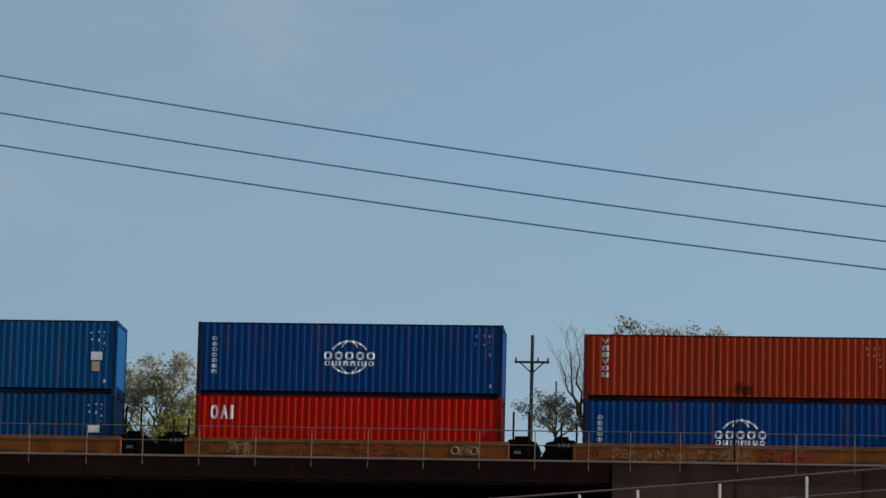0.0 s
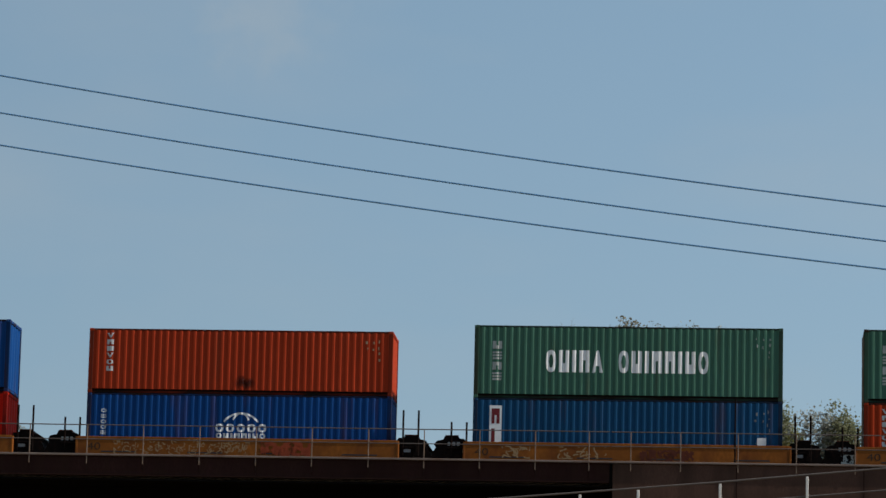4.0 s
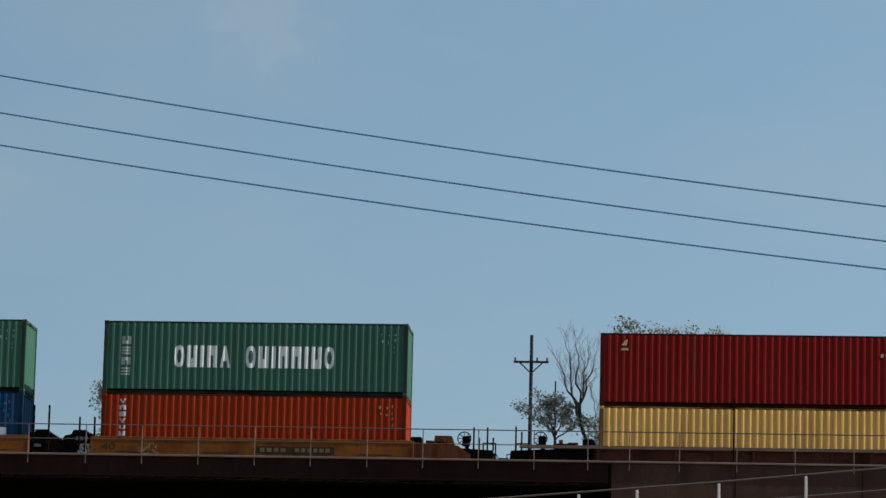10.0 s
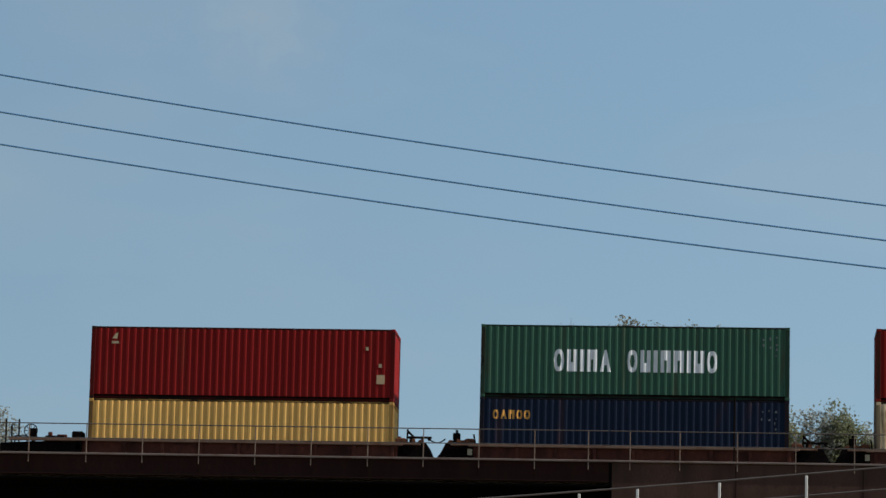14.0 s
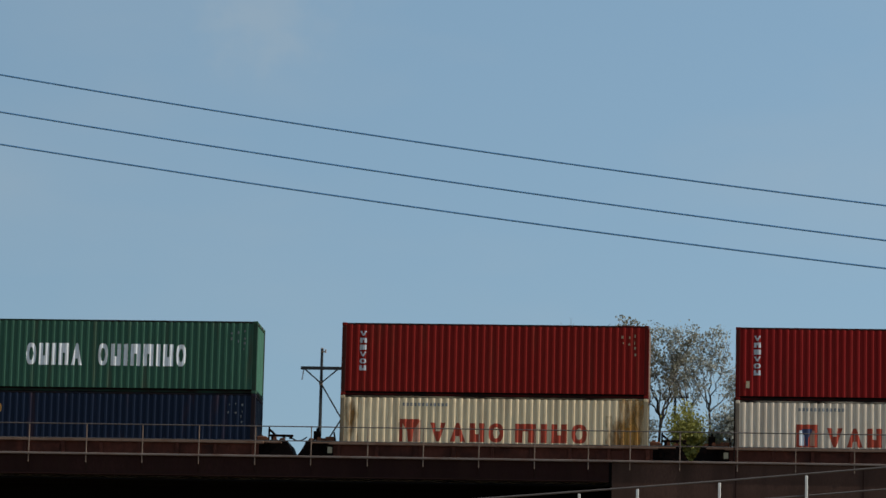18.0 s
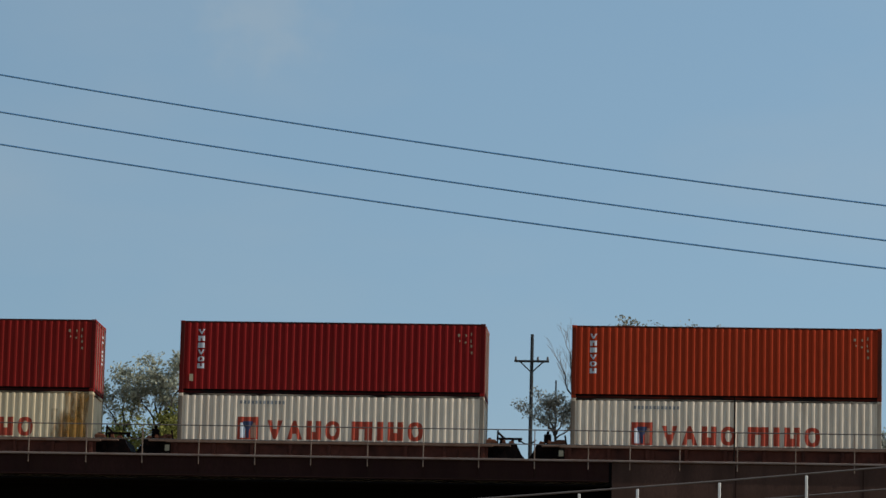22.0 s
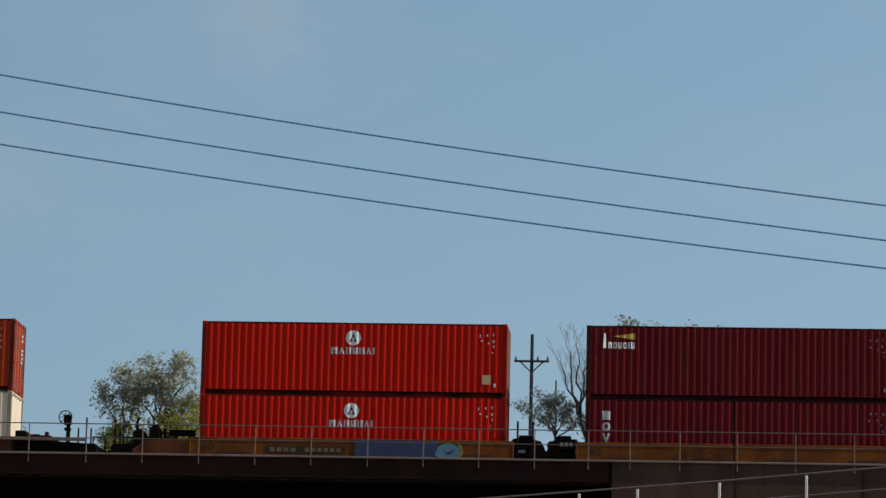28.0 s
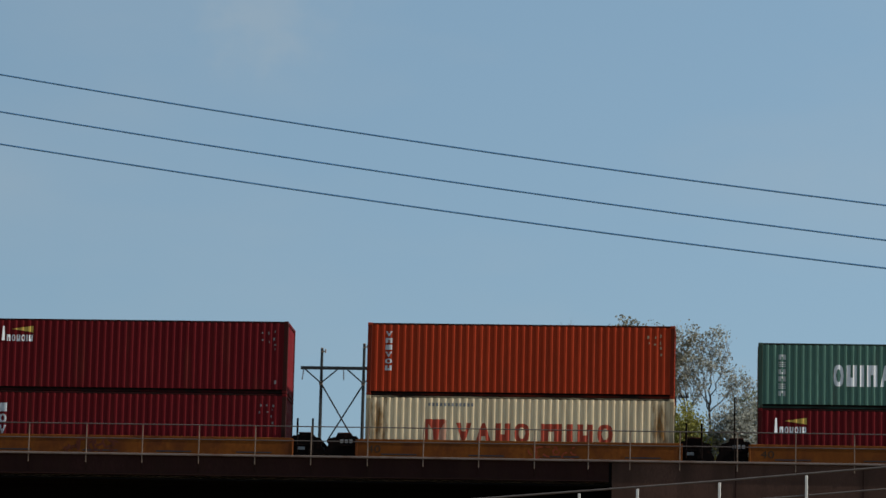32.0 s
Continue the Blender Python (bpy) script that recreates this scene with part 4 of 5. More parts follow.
# ---- poles and wires ----
def build_poles():
    p = thing("utility_pole", "dark wooden utility pole with a braced crossarm", "utility pole", at=pose(-2.43, 110, 0))
    part("pole", rods(((0, 0, 20.5), (0, 0, 40.4), 0.19, 0.115), sides=10), POLE_WOOD, p)
    part("crossarm", boxed((-1.2, 1.2, -0.2, -0.09, 38.43, 38.58), bevel=0.01), POLE_WOOD, p)
    part("brace", rods(((-0.78, -0.14, 38.45), (0, -0.14, 37.72), 0.045), ((0.78, -0.14, 38.45), (0, -0.14, 37.72), 0.045)), POLE_WOOD, p)
    for x in (-1.1, 0.42, 1.1):
        part("insulator", rods(((x, -0.14, 38.57), (x, -0.14, 38.82), 0.085, 0.06)), GLASSY, p)
    f = thing("utility_pole", "dark wooden utility pole behind leafy trees", "utility pole", at=pose(7.46, 110, 0))
    part("pole", rods(((0, 0, 20.5), (0, 0, 37.95), 0.12, 0.085), sides=10), POLE_WOOD, f)
    part("crossarm", boxed((-0.95, 0.95, -0.2, -0.09, 36.08, 36.18), bevel=0.01), POLE_WOOD, f)
    for x in (-0.85, 0.4, 0.85):
        part("insulator", rods(((x, -0.14, 36.19), (x, -0.14, 36.42), 0.08, 0.055)), GLASSY, f)
    g = thing("utility_pole", "slim dark wooden pole far beyond the trees", "utility pole", at=pose(-3.16, 160, 0))
    part("pole", rods(((0, 0, 21.5), (0, 0, 44.1), 0.10, 0.07), sides=10), POLE_WOOD, g)
    h = thing("transmission_pole", "weathered two-pole timber transmission structure with crossed braces", "utility pole", at=pose(-20.8, 160, 0))
    for x, top in ((-1.75, 46.5), (1.75, 46.9)):
        p = part("pole", rods(((x, 0, 22), (x, 0, top), 0.21, 0.115), sides=10), POLE_WOOD, h)
        part("pole_pin", rods(((x - 0.06, -0.1, top - 0.30), (x + 0.30, -0.1, top - 0.22), 0.05), ((x + 0.3, -0.1, top - 0.36), (x + 0.3, -0.1, top - 0.08), 0.06)), GALVANISED, p)
        part("pole_cap", rods(((x, 0, top), (x, 0, top + 0.06), 0.14, 0.08), sides=10), GALVANISED, p)
        part("bolt_plate", boxed((x - 0.16, x + 0.16, -0.2, -0.12, 43.45, 43.75), bevel=0.02), GALVANISED, p)
    part("crossarm", boxed((-3.45, 3.6, -0.3, -0.14, 44.72, 44.98), bevel=0.01), POLE_WOOD, h)
    bars = []
    for x in (-1.75, 1.75):
        bars += [((x - 1.35, -0.2, 44.75), (x, -0.2, 43.6), 0.058), ((x + 1.35, -0.2, 44.75), (x, -0.2, 43.6), 0.058)]
    for bar in bars:
        part("brace", rods(bar), POLE_WOOD, h)
    for sx in (-1, 1):
        part("cross_brace", rods(((sx * 1.75, sx * 0.1, 43.6), (-sx * 1.15, sx * 0.1, 38.8), 0.062)), POLE_WOOD, h)
    for x, dx in ((-3.2, -0.12), (0.1, 0.04), (3.3, 0.14)):
        string = part("insulator", rods(((x, -0.22, 44.72), (x + dx, -0.22, 43.85), 0.028)), GLASSY, h)
        for i in range(5):
            k = 0.2 + 0.16 * i
            part("disc", rods(((x + dx * k, -0.22, 44.72 - 0.87 * k), (x + dx * k, -0.22, 44.68 - 0.87 * k), 0.06, 0.085)), GLASSY, string)


build_poles()


def build_wires():
    for z0, z1, z2, label in ((14.41, 13.33, 12.43, "upper"), (13.81, 12.77, 11.88, "middle"), (13.29, 12.29, 11.44, "lower")):
        c = (z2 - 2 * z1 + z0) / 2
        bm = bmesh.new()
        last = None
        for k in range(61):
            u = -3 + 8 * k / 60
            x, z = 0.05 + 7.0 * u, z0 + (-1.5 * z0 + 2 * z1 - 0.5 * z2) * u + c * u * u
            now = [bm.verts.new((x, -90 + 0.0145 * math.cos(a), z + 0.0145 * math.sin(a))) for a in (0, 1.257, 2.513, 3.77, 5.027)]
            if last:
                for i in range(5):
                    bm.faces.new((last[i], now[i], now[(i + 1) % 5], last[(i + 1) % 5]))
            last = now
        tagged(part("overhead_wire", bm, WIRE), label + " dark overhead cable sagging across the sky", "wire", "overhead wires")


build_wires()


# ---- trees ----
def branches(rnd, base, top, spread, r0, levels, lean, forks=3, lift=0.55, bole=0.45, clear=False):
    """Limbs as (a, b, r0, r1), and the tips, of a tree from base to top."""
    limbs, tips = [], []

    def grow(a, way, length, r, level):
        n = 3
        p, d = Vector(a), Vector(way).normalized()
        for i in range(n):
            d = (d + Vector((rnd.uniform(-1, 1), rnd.uniform(-1, 1), rnd.uniform(-0.3, 0.9))) * 0.13).normalized()
            q = p + d * length / n
            rr = r * (1 - 0.35 * (i + 1) / n)
            limbs.append((p, q, r * (1 - 0.35 * i / n), rr))
            if level < levels and i > (1 if clear and level == 0 else 0):
                for _ in range(forks - 1 if i < n - 1 else forks):
                    side = Vector((rnd.uniform(-1, 1), rnd.uniform(-1, 1), rnd.uniform(0, 0.6))).normalized()
                    grow(q, d * (1 - spread) + side * spread + Vector((0, 0, lift * 0.3)), length * rnd.uniform(0.5, 0.75), rr * rnd.uniform(0.45, 0.65), level + 1)
            p = q
        tips.append(p)

    grow(base, lean, (Vector(top) - Vector(base)).length * bole, r0, 0)
    return limbs, tips


def limb_mesh(limbs, fit):
    vs, fs = [], []
    for a, b, r0, r1 in limbs:
        a, b = fit(a), fit(b)
        d = (b - a)
        if d.length < 1e-4:
            continue
        turn = d.to_track_quat("Z", "Y").to_matrix()
        k = 6 if r0 > 0.05 else 4
        s = len(vs)
        for c, r in ((a, r0), (b, r1)):
            for i in range(k):
                w = 2 * math.pi * i / k
                vs.append(c + turn @ Vector((r * math.cos(w), r * math.sin(w), 0)))
        fs += [(s + i, s + (i + 1) % k, s + k + (i + 1) % k, s + k + i) for i in range(k)]
    me = bpy.data.meshes.new("limbs")
    me.from_pydata([tuple(v) for v in vs], [], fs)
    return me


def leaf_mesh(rnd, points, count, blob, size, clump=0.13):
    """Small bent leaves in loose clumps round the points."""
    vs, fs = [], []
    hubs = [rnd.choice(points) + Vector((rnd.gauss(0, blob), rnd.gauss(0, blob), rnd.gauss(0, blob))) for _ in range(max(1, count // 16))]
    for _ in range(count):
        c = rnd.choice(hubs) + Vector((rnd.gauss(0, clump), rnd.gauss(0, clump), rnd.gauss(0, clump * 0.8)))
        s = size * rnd.uniform(0.6, 1.4)
        a = Vector((rnd.gauss(0, 1), rnd.gauss(0, 1), rnd.gauss(0, 1))).normalized()
        b = a.orthogonal().normalized()
        b = Matrix.Rotation(rnd.uniform(0, 6.28), 3, a) @ b
        k = len(vs)
        vs += [c - a * s * 0.6, c + b * s * 0.35 + a.cross(b) * s * 0.1, c + a * s * 0.6, c - b * s * 0.35 + a.cross(b) * s * 0.1]
        fs.append((k, k + 1, k + 2, k + 3))
    me = bpy.data.meshes.new("leaves")
    me.from_pydata([tuple(v) for v in vs], [], fs)
    return me


def tree(name, label, seed, x, y, top, half, crown_low, leaf=None, leaves=0, leaf_size=0.16, blob=0.3, r0=0.16, levels=3, lean=(0, 0, 1), forks=3, spread=0.6, category="tree", bole=0.45, clear=False):
    """A tree that stands on the ground, reaches the height top and spreads half metres about x above crown_low."""
    rnd = random.Random(seed)
    base = Vector((x, y, height(x, y) - 0.1))
    limbs, tips = branches(rnd, base, (x, y, top), spread, r0, levels, lean, forks, bole=bole, clear=clear)
    zs = [q.z for _, q, _, _ in limbs]
    grow = (top - base.z) / (max(zs) - base.z)
    side = max(1e-3, sorted(abs(q.x - base.x) for _, q, _, _ in limbs)[int(len(limbs) * 0.95)])
    wide = half / side

    def fit(p):
        d = p - base
        return base + Vector((d.x * wide, d.y * wide, d.z * grow))
    t = thing(name, label, category, at=None)
    t.location = base
    shift = Matrix.Translation(-base)
    me = limb_mesh(limbs, fit)
    me.transform(shift)
    part("trunk", me, BARK, t)
    if leaf:
        pts = [fit(p) for p in tips] + [fit(b) for _, b, _, r in limbs if r < r0 * 0.25]
        pts = [p for p in pts if p.z > crown_low]
        me = leaf_mesh(rnd, pts, leaves, blob, leaf_size, 0.2)
        me.transform(shift)
        part("crown", me, leaf, t, "thin crown of small leaves")
    return t


def limb_tree(label, seed, x, y, fork, drift, r0, limbs, leaf=None, size=0.14, reach=0.30, clump=0.12, spray=0.5):
    """A tree whose trunk forks at the height fork. limbs: (run sideways, rise, start below the fork, leaves) of each main limb."""
    rnd = random.Random(seed)
    base = Vector((x, y, height(x, y) - 0.1))
    made, leafy = [], []

    def twig(p, d, length, r, level, tips):
        for i in range(4):
            d = (d + Vector((rnd.uniform(-1, 1), rnd.uniform(-1, 1), rnd.uniform(-0.25, 0.6))) * 0.2).normalized()
            q = p + d * length / 4
            made.append((p, q, r * (1 - 0.17 * i), r * (1 - 0.17 * (i + 1))))
            tips.append(q)
            if level < 3 and i > 0:
                side = Vector((rnd.uniform(-1, 1), rnd.uniform(-1, 1), rnd.uniform(-0.1, 0.4))).normalized()
                twig(q, d * 0.7 + side * 0.5, length * rnd.uniform(0.4, 0.6), max(r * 0.6, 0.006), level + 1, tips)
            p = q

    foot, p = Vector((drift, 0, fork - base.z)), base
    for i in range(6):
        q = base + foot * ((i + 1) / 6) + Vector((rnd.uniform(-0.06, 0.06), rnd.uniform(-0.06, 0.06), 0))
        made.append((p, q, r0 * (1 - 0.055 * i), r0 * (1 - 0.055 * (i + 1))))
        p = q
    for run, rise, down, leaves in limbs:
        tips = []
        way = Vector((run, rnd.uniform(-0.25, 0.25) * rise, rise))
        a = p - foot.normalized() * down
        r = r0 * 0.52
        last, at = a, a
        for i in range(9):
            k = (i + 1) / 9
            at = a + Vector((way.x * k ** 1.15, way.y * k, way.z * k)) + Vector((rnd.uniform(-1, 1), rnd.uniform(-1, 1), 0)) * 0.035 * way.length * min(1, 3 * (1 - k) + 0.3)
            made.append((last, at, r * (1 - 0.095 * i), r * (1 - 0.095 * (i + 1))))
            if i > 1:
                for _ in range(2):
                    side = Vector((rnd.uniform(-1, 1), rnd.uniform(-1, 1), rnd.uniform(-0.1, 0.5))).normalized()
                    twig(at, way.normalized() * 0.6 + side * spray + Vector((0, 0, 0.15)), way.length * reach * rnd.uniform(0.5, 1.1) * (1.15 - 0.5 * k), max(0.010, r * 0.32 * (1 - 0.6 * k)), 1, tips)
            last = at
        if leaves:
            leafy.append((tips, leaves))
    t = thing("tree", label, "tree")
    t.location = base
    shift = Matrix.Translation(-base)
    for name, mat, some in (("trunk", BARK, [m for m in made if m[2] > 0.03]), ("twig_spray", TWIG, [m for m in made if m[2] <= 0.03])):
        me = limb_mesh(some, lambda v: v)
        me.transform(shift)
        tagged(part(name, me, mat, t), kind="stuff" if name == "twig_spray" else "")
    for tips, leaves in leafy:
        me = leaf_mesh(rnd, tips, leaves, 0.10, size, clump)
        me.transform(shift)
        part("crown", me, leaf, t, "thin crown of small leaves")
    return t


def build_trees():
    limb_tree("broad leafy tree with a thin autumn crown", 3, -19.0, 50, 26.0, 0.1, 0.14,
              ((-1.6, 2.5, 0.2, 520), (-0.7, 3.3, 0.0, 680), (0.1, 2.6, 0.1, 420), (0.6, 3.5, 0.3, 720), (1.4, 3.0, 0.1, 620), (2.3, 2.4, 0.5, 380), (1.2, 1.9, 0.6, 400)), LEAF_GOLD, 0.15, 0.40, 0.17)
    limb_tree("smaller leafy tree beside the broad one", 5, -20.9, 51, 25.9, -0.1, 0.12, ((-1.2, 2.2, 0.2, 600), (-0.2, 3.0, 0.0, 750), (0.9, 2.6, 0.2, 700)), LEAF_GOLD, 0.15, 0.40, 0.17)
    limb_tree("short leafy tree at the edge of the thicket", 7, -16.6, 52, 25.2, 0.1, 0.08, ((-0.5, 2.2, 0.1, 450), (0.2, 2.3, 0.0, 450), (0.8, 1.6, 0.2, 330)), LEAF_GOLD, 0.14, 0.40, 0.16)
    limb_tree("tall bare tree with forked upright limbs", 12, 6.03, 50, 26.9, -2.6, 0.15, ((-1.35, 3.4, 0.0, 0), (-0.75, 4.1, -0.4, 0), (-0.25, 4.5, 0.0, 0), (0.35, 4.1, 0.2, 0), (0.85, 3.8, 0.0, 0)), reach=0.25, spray=0.34)
    limb_tree("thin bare sapling with upright twigs", 13, 5.05, 52, 27.9, 0.0, 0.06, ((-0.25, 2.9, 0.0, 0), (0.45, 2.4, 0.3, 0), (1.0, 1.6, 0.6, 0)), reach=0.30, spray=0.42)
    limb_tree("thin bare sapling beside the forked tree", 14, 4.3, 51, 27.4, 0.0, 0.05, ((-0.35, 1.6, 0.0, 0), (0.3, 1.3, 0.3, 0)), reach=0.28)
    limb_tree("tall leafy tree with two leaning limbs", 17, 7.75, 50, 27.0, -0.05, 0.10,
              ((-1.85, 4.2, 0.0, 760), (-1.2, 4.3, 0.2, 700), (-0.5, 4.0, 0.0, 260), (0.5, 3.7, 0.3, 260), (1.4, 3.8, 0.1, 420), (-1.4, 2.0, 0.1, 150), (1.2, 2.4, 0.1, 170), (0.9, 3.3, 0.5, 240)), LEAF_BROWN, 0.14, 0.30, 0.18)
    limb_tree("slim leaning tree with fine grey leaves", 19, 9.65, 51, 27.2, -0.5, 0.08, ((-1.1, 3.8, 0.0, 420), (-0.3, 4.1, 0.1, 460), (0.6, 3.4, 0.3, 360), (-0.9, 2.0, 0.2, 220), (0.8, 1.9, 0.2, 220)), LEAF_GREY, 0.13, 0.32, 0.18)
    limb_tree("slender upright tree with fine grey leaves", 21, 10.4, 51.5, 27.9, -0.1, 0.085, ((-0.75, 3.3, 0.0, 330), (0.2, 3.4, 0.0, 380), (0.95, 2.9, 0.1, 360), (1.6, 1.7, 0.5, 300), (-1.0, 1.9, 0.3, 200)), LEAF_GREY, 0.13, 0.36, 0.18)
    limb_tree("low sparse tree behind the hedge", 23, 12.0, 53, 27.2, 0.1, 0.07, ((-0.8, 2.1, 0.0, 190), (0.2, 1.9, 0.1, 190), (1.1, 1.4, 0.3, 160), (1.5, 0.9, 0.5, 110)), LEAF_GREY, 0.13, 0.36, 0.18)
    limb_tree("small crooked tree with dark leaves", 29, 2.95, 50, 26.2, -0.75, 0.10, ((-1.5, 1.0, 0.0, 240), (-0.7, 1.5, 0.0, 380), (0.0, 1.6, 0.1, 420), (0.7, 1.3, 0.2, 420), (1.2, 0.8, 0.4, 300), (-0.5, 0.8, 0.3, 180)), LEAF_GREY, 0.14, 0.42, 0.18)
    for i, (x, top, half, n, mat, what) in enumerate((
            (-17.6, 27.65, 1.0, 3000, LEAF_LIME, "yellow-green bush below the tree"), (-21.0, 27.5, 1.0, 2200, LEAF_LIME, "yellow-green bush below the tree"), (-19.3, 26.7, 1.0, 800, LEAF_GREY, "sparse grey-green bush below the tree"), (-15.3, 26.7, 0.35, 260, LEAF_GREY, "small olive shrub beside the thicket"), (-14.75, 26.5, 0.3, 160, LEAF_GREY, "small olive shrub beside the thicket"),
            (-27.4, 26.9, 0.8, 1500, LEAF_GREY, "grey-green bush beyond the bridge"), (4.9, 27.7, 1.1, 1800, LEAF_GOLD, "thin golden-olive bush beside the bare tree"), (6.5, 27.0, 0.8, 1600, LEAF_GREY, "low grey-green bush near the track"),
            (9.15, 27.7, 0.7, 3000, LEAF_LIME, "dense yellow-green bush below bare trees"), (10.9, 27.7, 0.8, 1700, LEAF_GREY, "grey-green bush in the hedge"),
            (12.3, 28.2, 0.9, 2500, LEAF_GREY, "grey-green bush in the hedge"), (13.4, 28.6, 1.0, 3200, LEAF_OLIVE, "tall olive bush in the hedge"),
            (14.3, 27.4, 0.9, 2300, LEAF_LIME, "yellow-green bush in the hedge"), (15.6, 27.5, 1.1, 2600, LEAF_GREY, "grey-green bush in the hedge"),
            (16.8, 27.3, 1.0, 2300, LEAF_GREY, "grey-green bush in the hedge"), (17.9, 27.5, 1.1, 2600, LEAF_OLIVE, "olive-green bush in the hedge"),
            (19.1, 26.9, 0.9, 1400, LEAF_GREY, "grey-green bush in the hedge"), (20.6, 26.6, 1.0, 1300, LEAF_OLIVE, "olive-green bush in the hedge"))):
        tree("bush", what, 40 + i, x, 49 + (i * 7 % 5) * 0.6, top, half, 24.0, mat, int(n * 2.1), 0.135, 0.2, 0.06, 3, forks=3, spread=0.7, category="bush")


build_trees()

# ---- the train ----
TRAVEL = [0, 4.92, 9.85, 14.80, 19.78, 24.76, 29.76, 34.78, 39.82, 44.86, 49.91, 54.94, 60.00, 65.11, 70.26, 75.45, 80.69,
          86.00, 91.37, 96.81, 102.30, 107.85, 113.45, 119.09, 124.78, 130.55, 136.34, 142.13, 147.95, 153.86, 159.85, 165.91, 172.01]
PLACES = [-25.15, -9.73, 5.67, 21.09, 36.44, 56.26, 71.86, 87.43, 103.03, 118.65, 138.40, 153.73, 169.09, 184.56]
HI, STD = 2.90, 2.59
rolling = []


def load(ob, k, z):
    """Sets a thing of the train at place k, z metres up, and notes it to be moved."""
    rolling.append((ob, PLACES[k] + LONG / 2, z))


def stack(k, upper, upper_high, lower, lower_high, upper_label, lower_label):
    low = container(lower, lower_high, lower_label)
    high = container(upper, upper_high, upper_label, 1 if k in (7, 8, 9, 10) else -1)
    floor = FLOOR_Z + (0.05 if k == 5 else 0.0)
    load(low, k, floor)
    load(high, k, floor + lower_high + 0.012)
    return high, low


def bold_words(c, h):
    """Two big white words as plain blocks, with a column of small marks before them."""
    word(c, h, 2.85, 5.10, 0.97, 1.85, "ouina", "white")
    word(c, h, 5.72, 9.26, 0.97, 1.85, "ouinniuo", "white")
    word_column(c, h, 0.73, 1.10, 0.58, 2.25, "uene", "pale", 0.74)
    codes(c, h, 4, "pale")


def tall_mark(c, h, t0=0.30, t1=1.95, x0=0.72, x1=0.99):
    """A word running down the side, as plain white blocks."""
    word_column(c, h, x0, x1, t0, t1, "vnivou", "soft", 0.72)
    codes(c, h, 8, "beige")


def wide_words(c, h, square):
    """Two wide red words as plain blocks after a square emblem, with a faint line above."""
    if square:
        painted(c, h, 2.40, 3.24, 0.92, 1.82, "b", "red", "dark red square emblem")
        painted(c, h, 2.52, 2.72, 1.16, 1.76, "b", "white", "white field of a square emblem", 0.010)
        painted(c, h, 2.94, 3.12, 1.16, 1.76, "b", "pink", "pale field of a square emblem", 0.010)
        painted(c, h, 2.62, 3.02, 1.10, 1.76, "y", "blue", "dark blue fork in a square emblem", 0.014)
    else:
        painted(c, h, 2.94, 3.22, 0.96, 1.82, "b", "pink", "faded pink side of a square emblem")
        painted(c, h, 2.38, 2.50, 0.92, 1.82, "b", "red", "red edge of a square emblem", 0.010)
        painted(c, h, 2.46, 3.16, 0.92, 1.82, "y", "red", "red forked emblem", 0.012)
    word(c, h, 3.60, 6.50, 1.05, 1.80, "vauo", "red")
    word(c, h, 6.96, 9.80, 1.05, 1.80, "miuo", "red")
    word(c, h, 2.45, 4.3, 0.27, 0.40, 12, "grey", 0.6)


def round_mark(c, h):
    """A white disc with a dark sail in it, over a thin word."""
    painted(c, h, 5.76, 6.36, 0.32, 0.92, "d", "white", "round white emblem")
    painted(c, h, 5.91, 6.21, 0.42, 0.78, "s", "wine", "dark sail in a round emblem", 0.010)
    painted(c, h, 6.02, 6.10, 0.60, 0.78, "b", "white", "white stripe in a round emblem", 0.014)
    word(c, h, 5.18, 6.92, 1.00, 1.27, "maiiuiiai", "soft")


def tower_mark(c, h, drop):
    """A white tower emblem with a yellow wedge and a small word below it."""
    t = h - drop
    word(c, t, 0.86, 1.9, 0.66, 0.92, "nouoiu", "white")
    bm = bmesh.new()
    shaped(bm, 1.05, 1.92, t - 0.56, t - 0.30, "w")
    part("emblem", bm, MARK["yellow"], c, "yellow wedge emblem")
    part("emblem", patch(bmesh.new(), [(0.66, t - 0.9), (0.78, t - 0.9), (0.75, t - 0.32), (0.69, t - 0.32)], 0.03), MARK["white"], c, "white tower emblem")


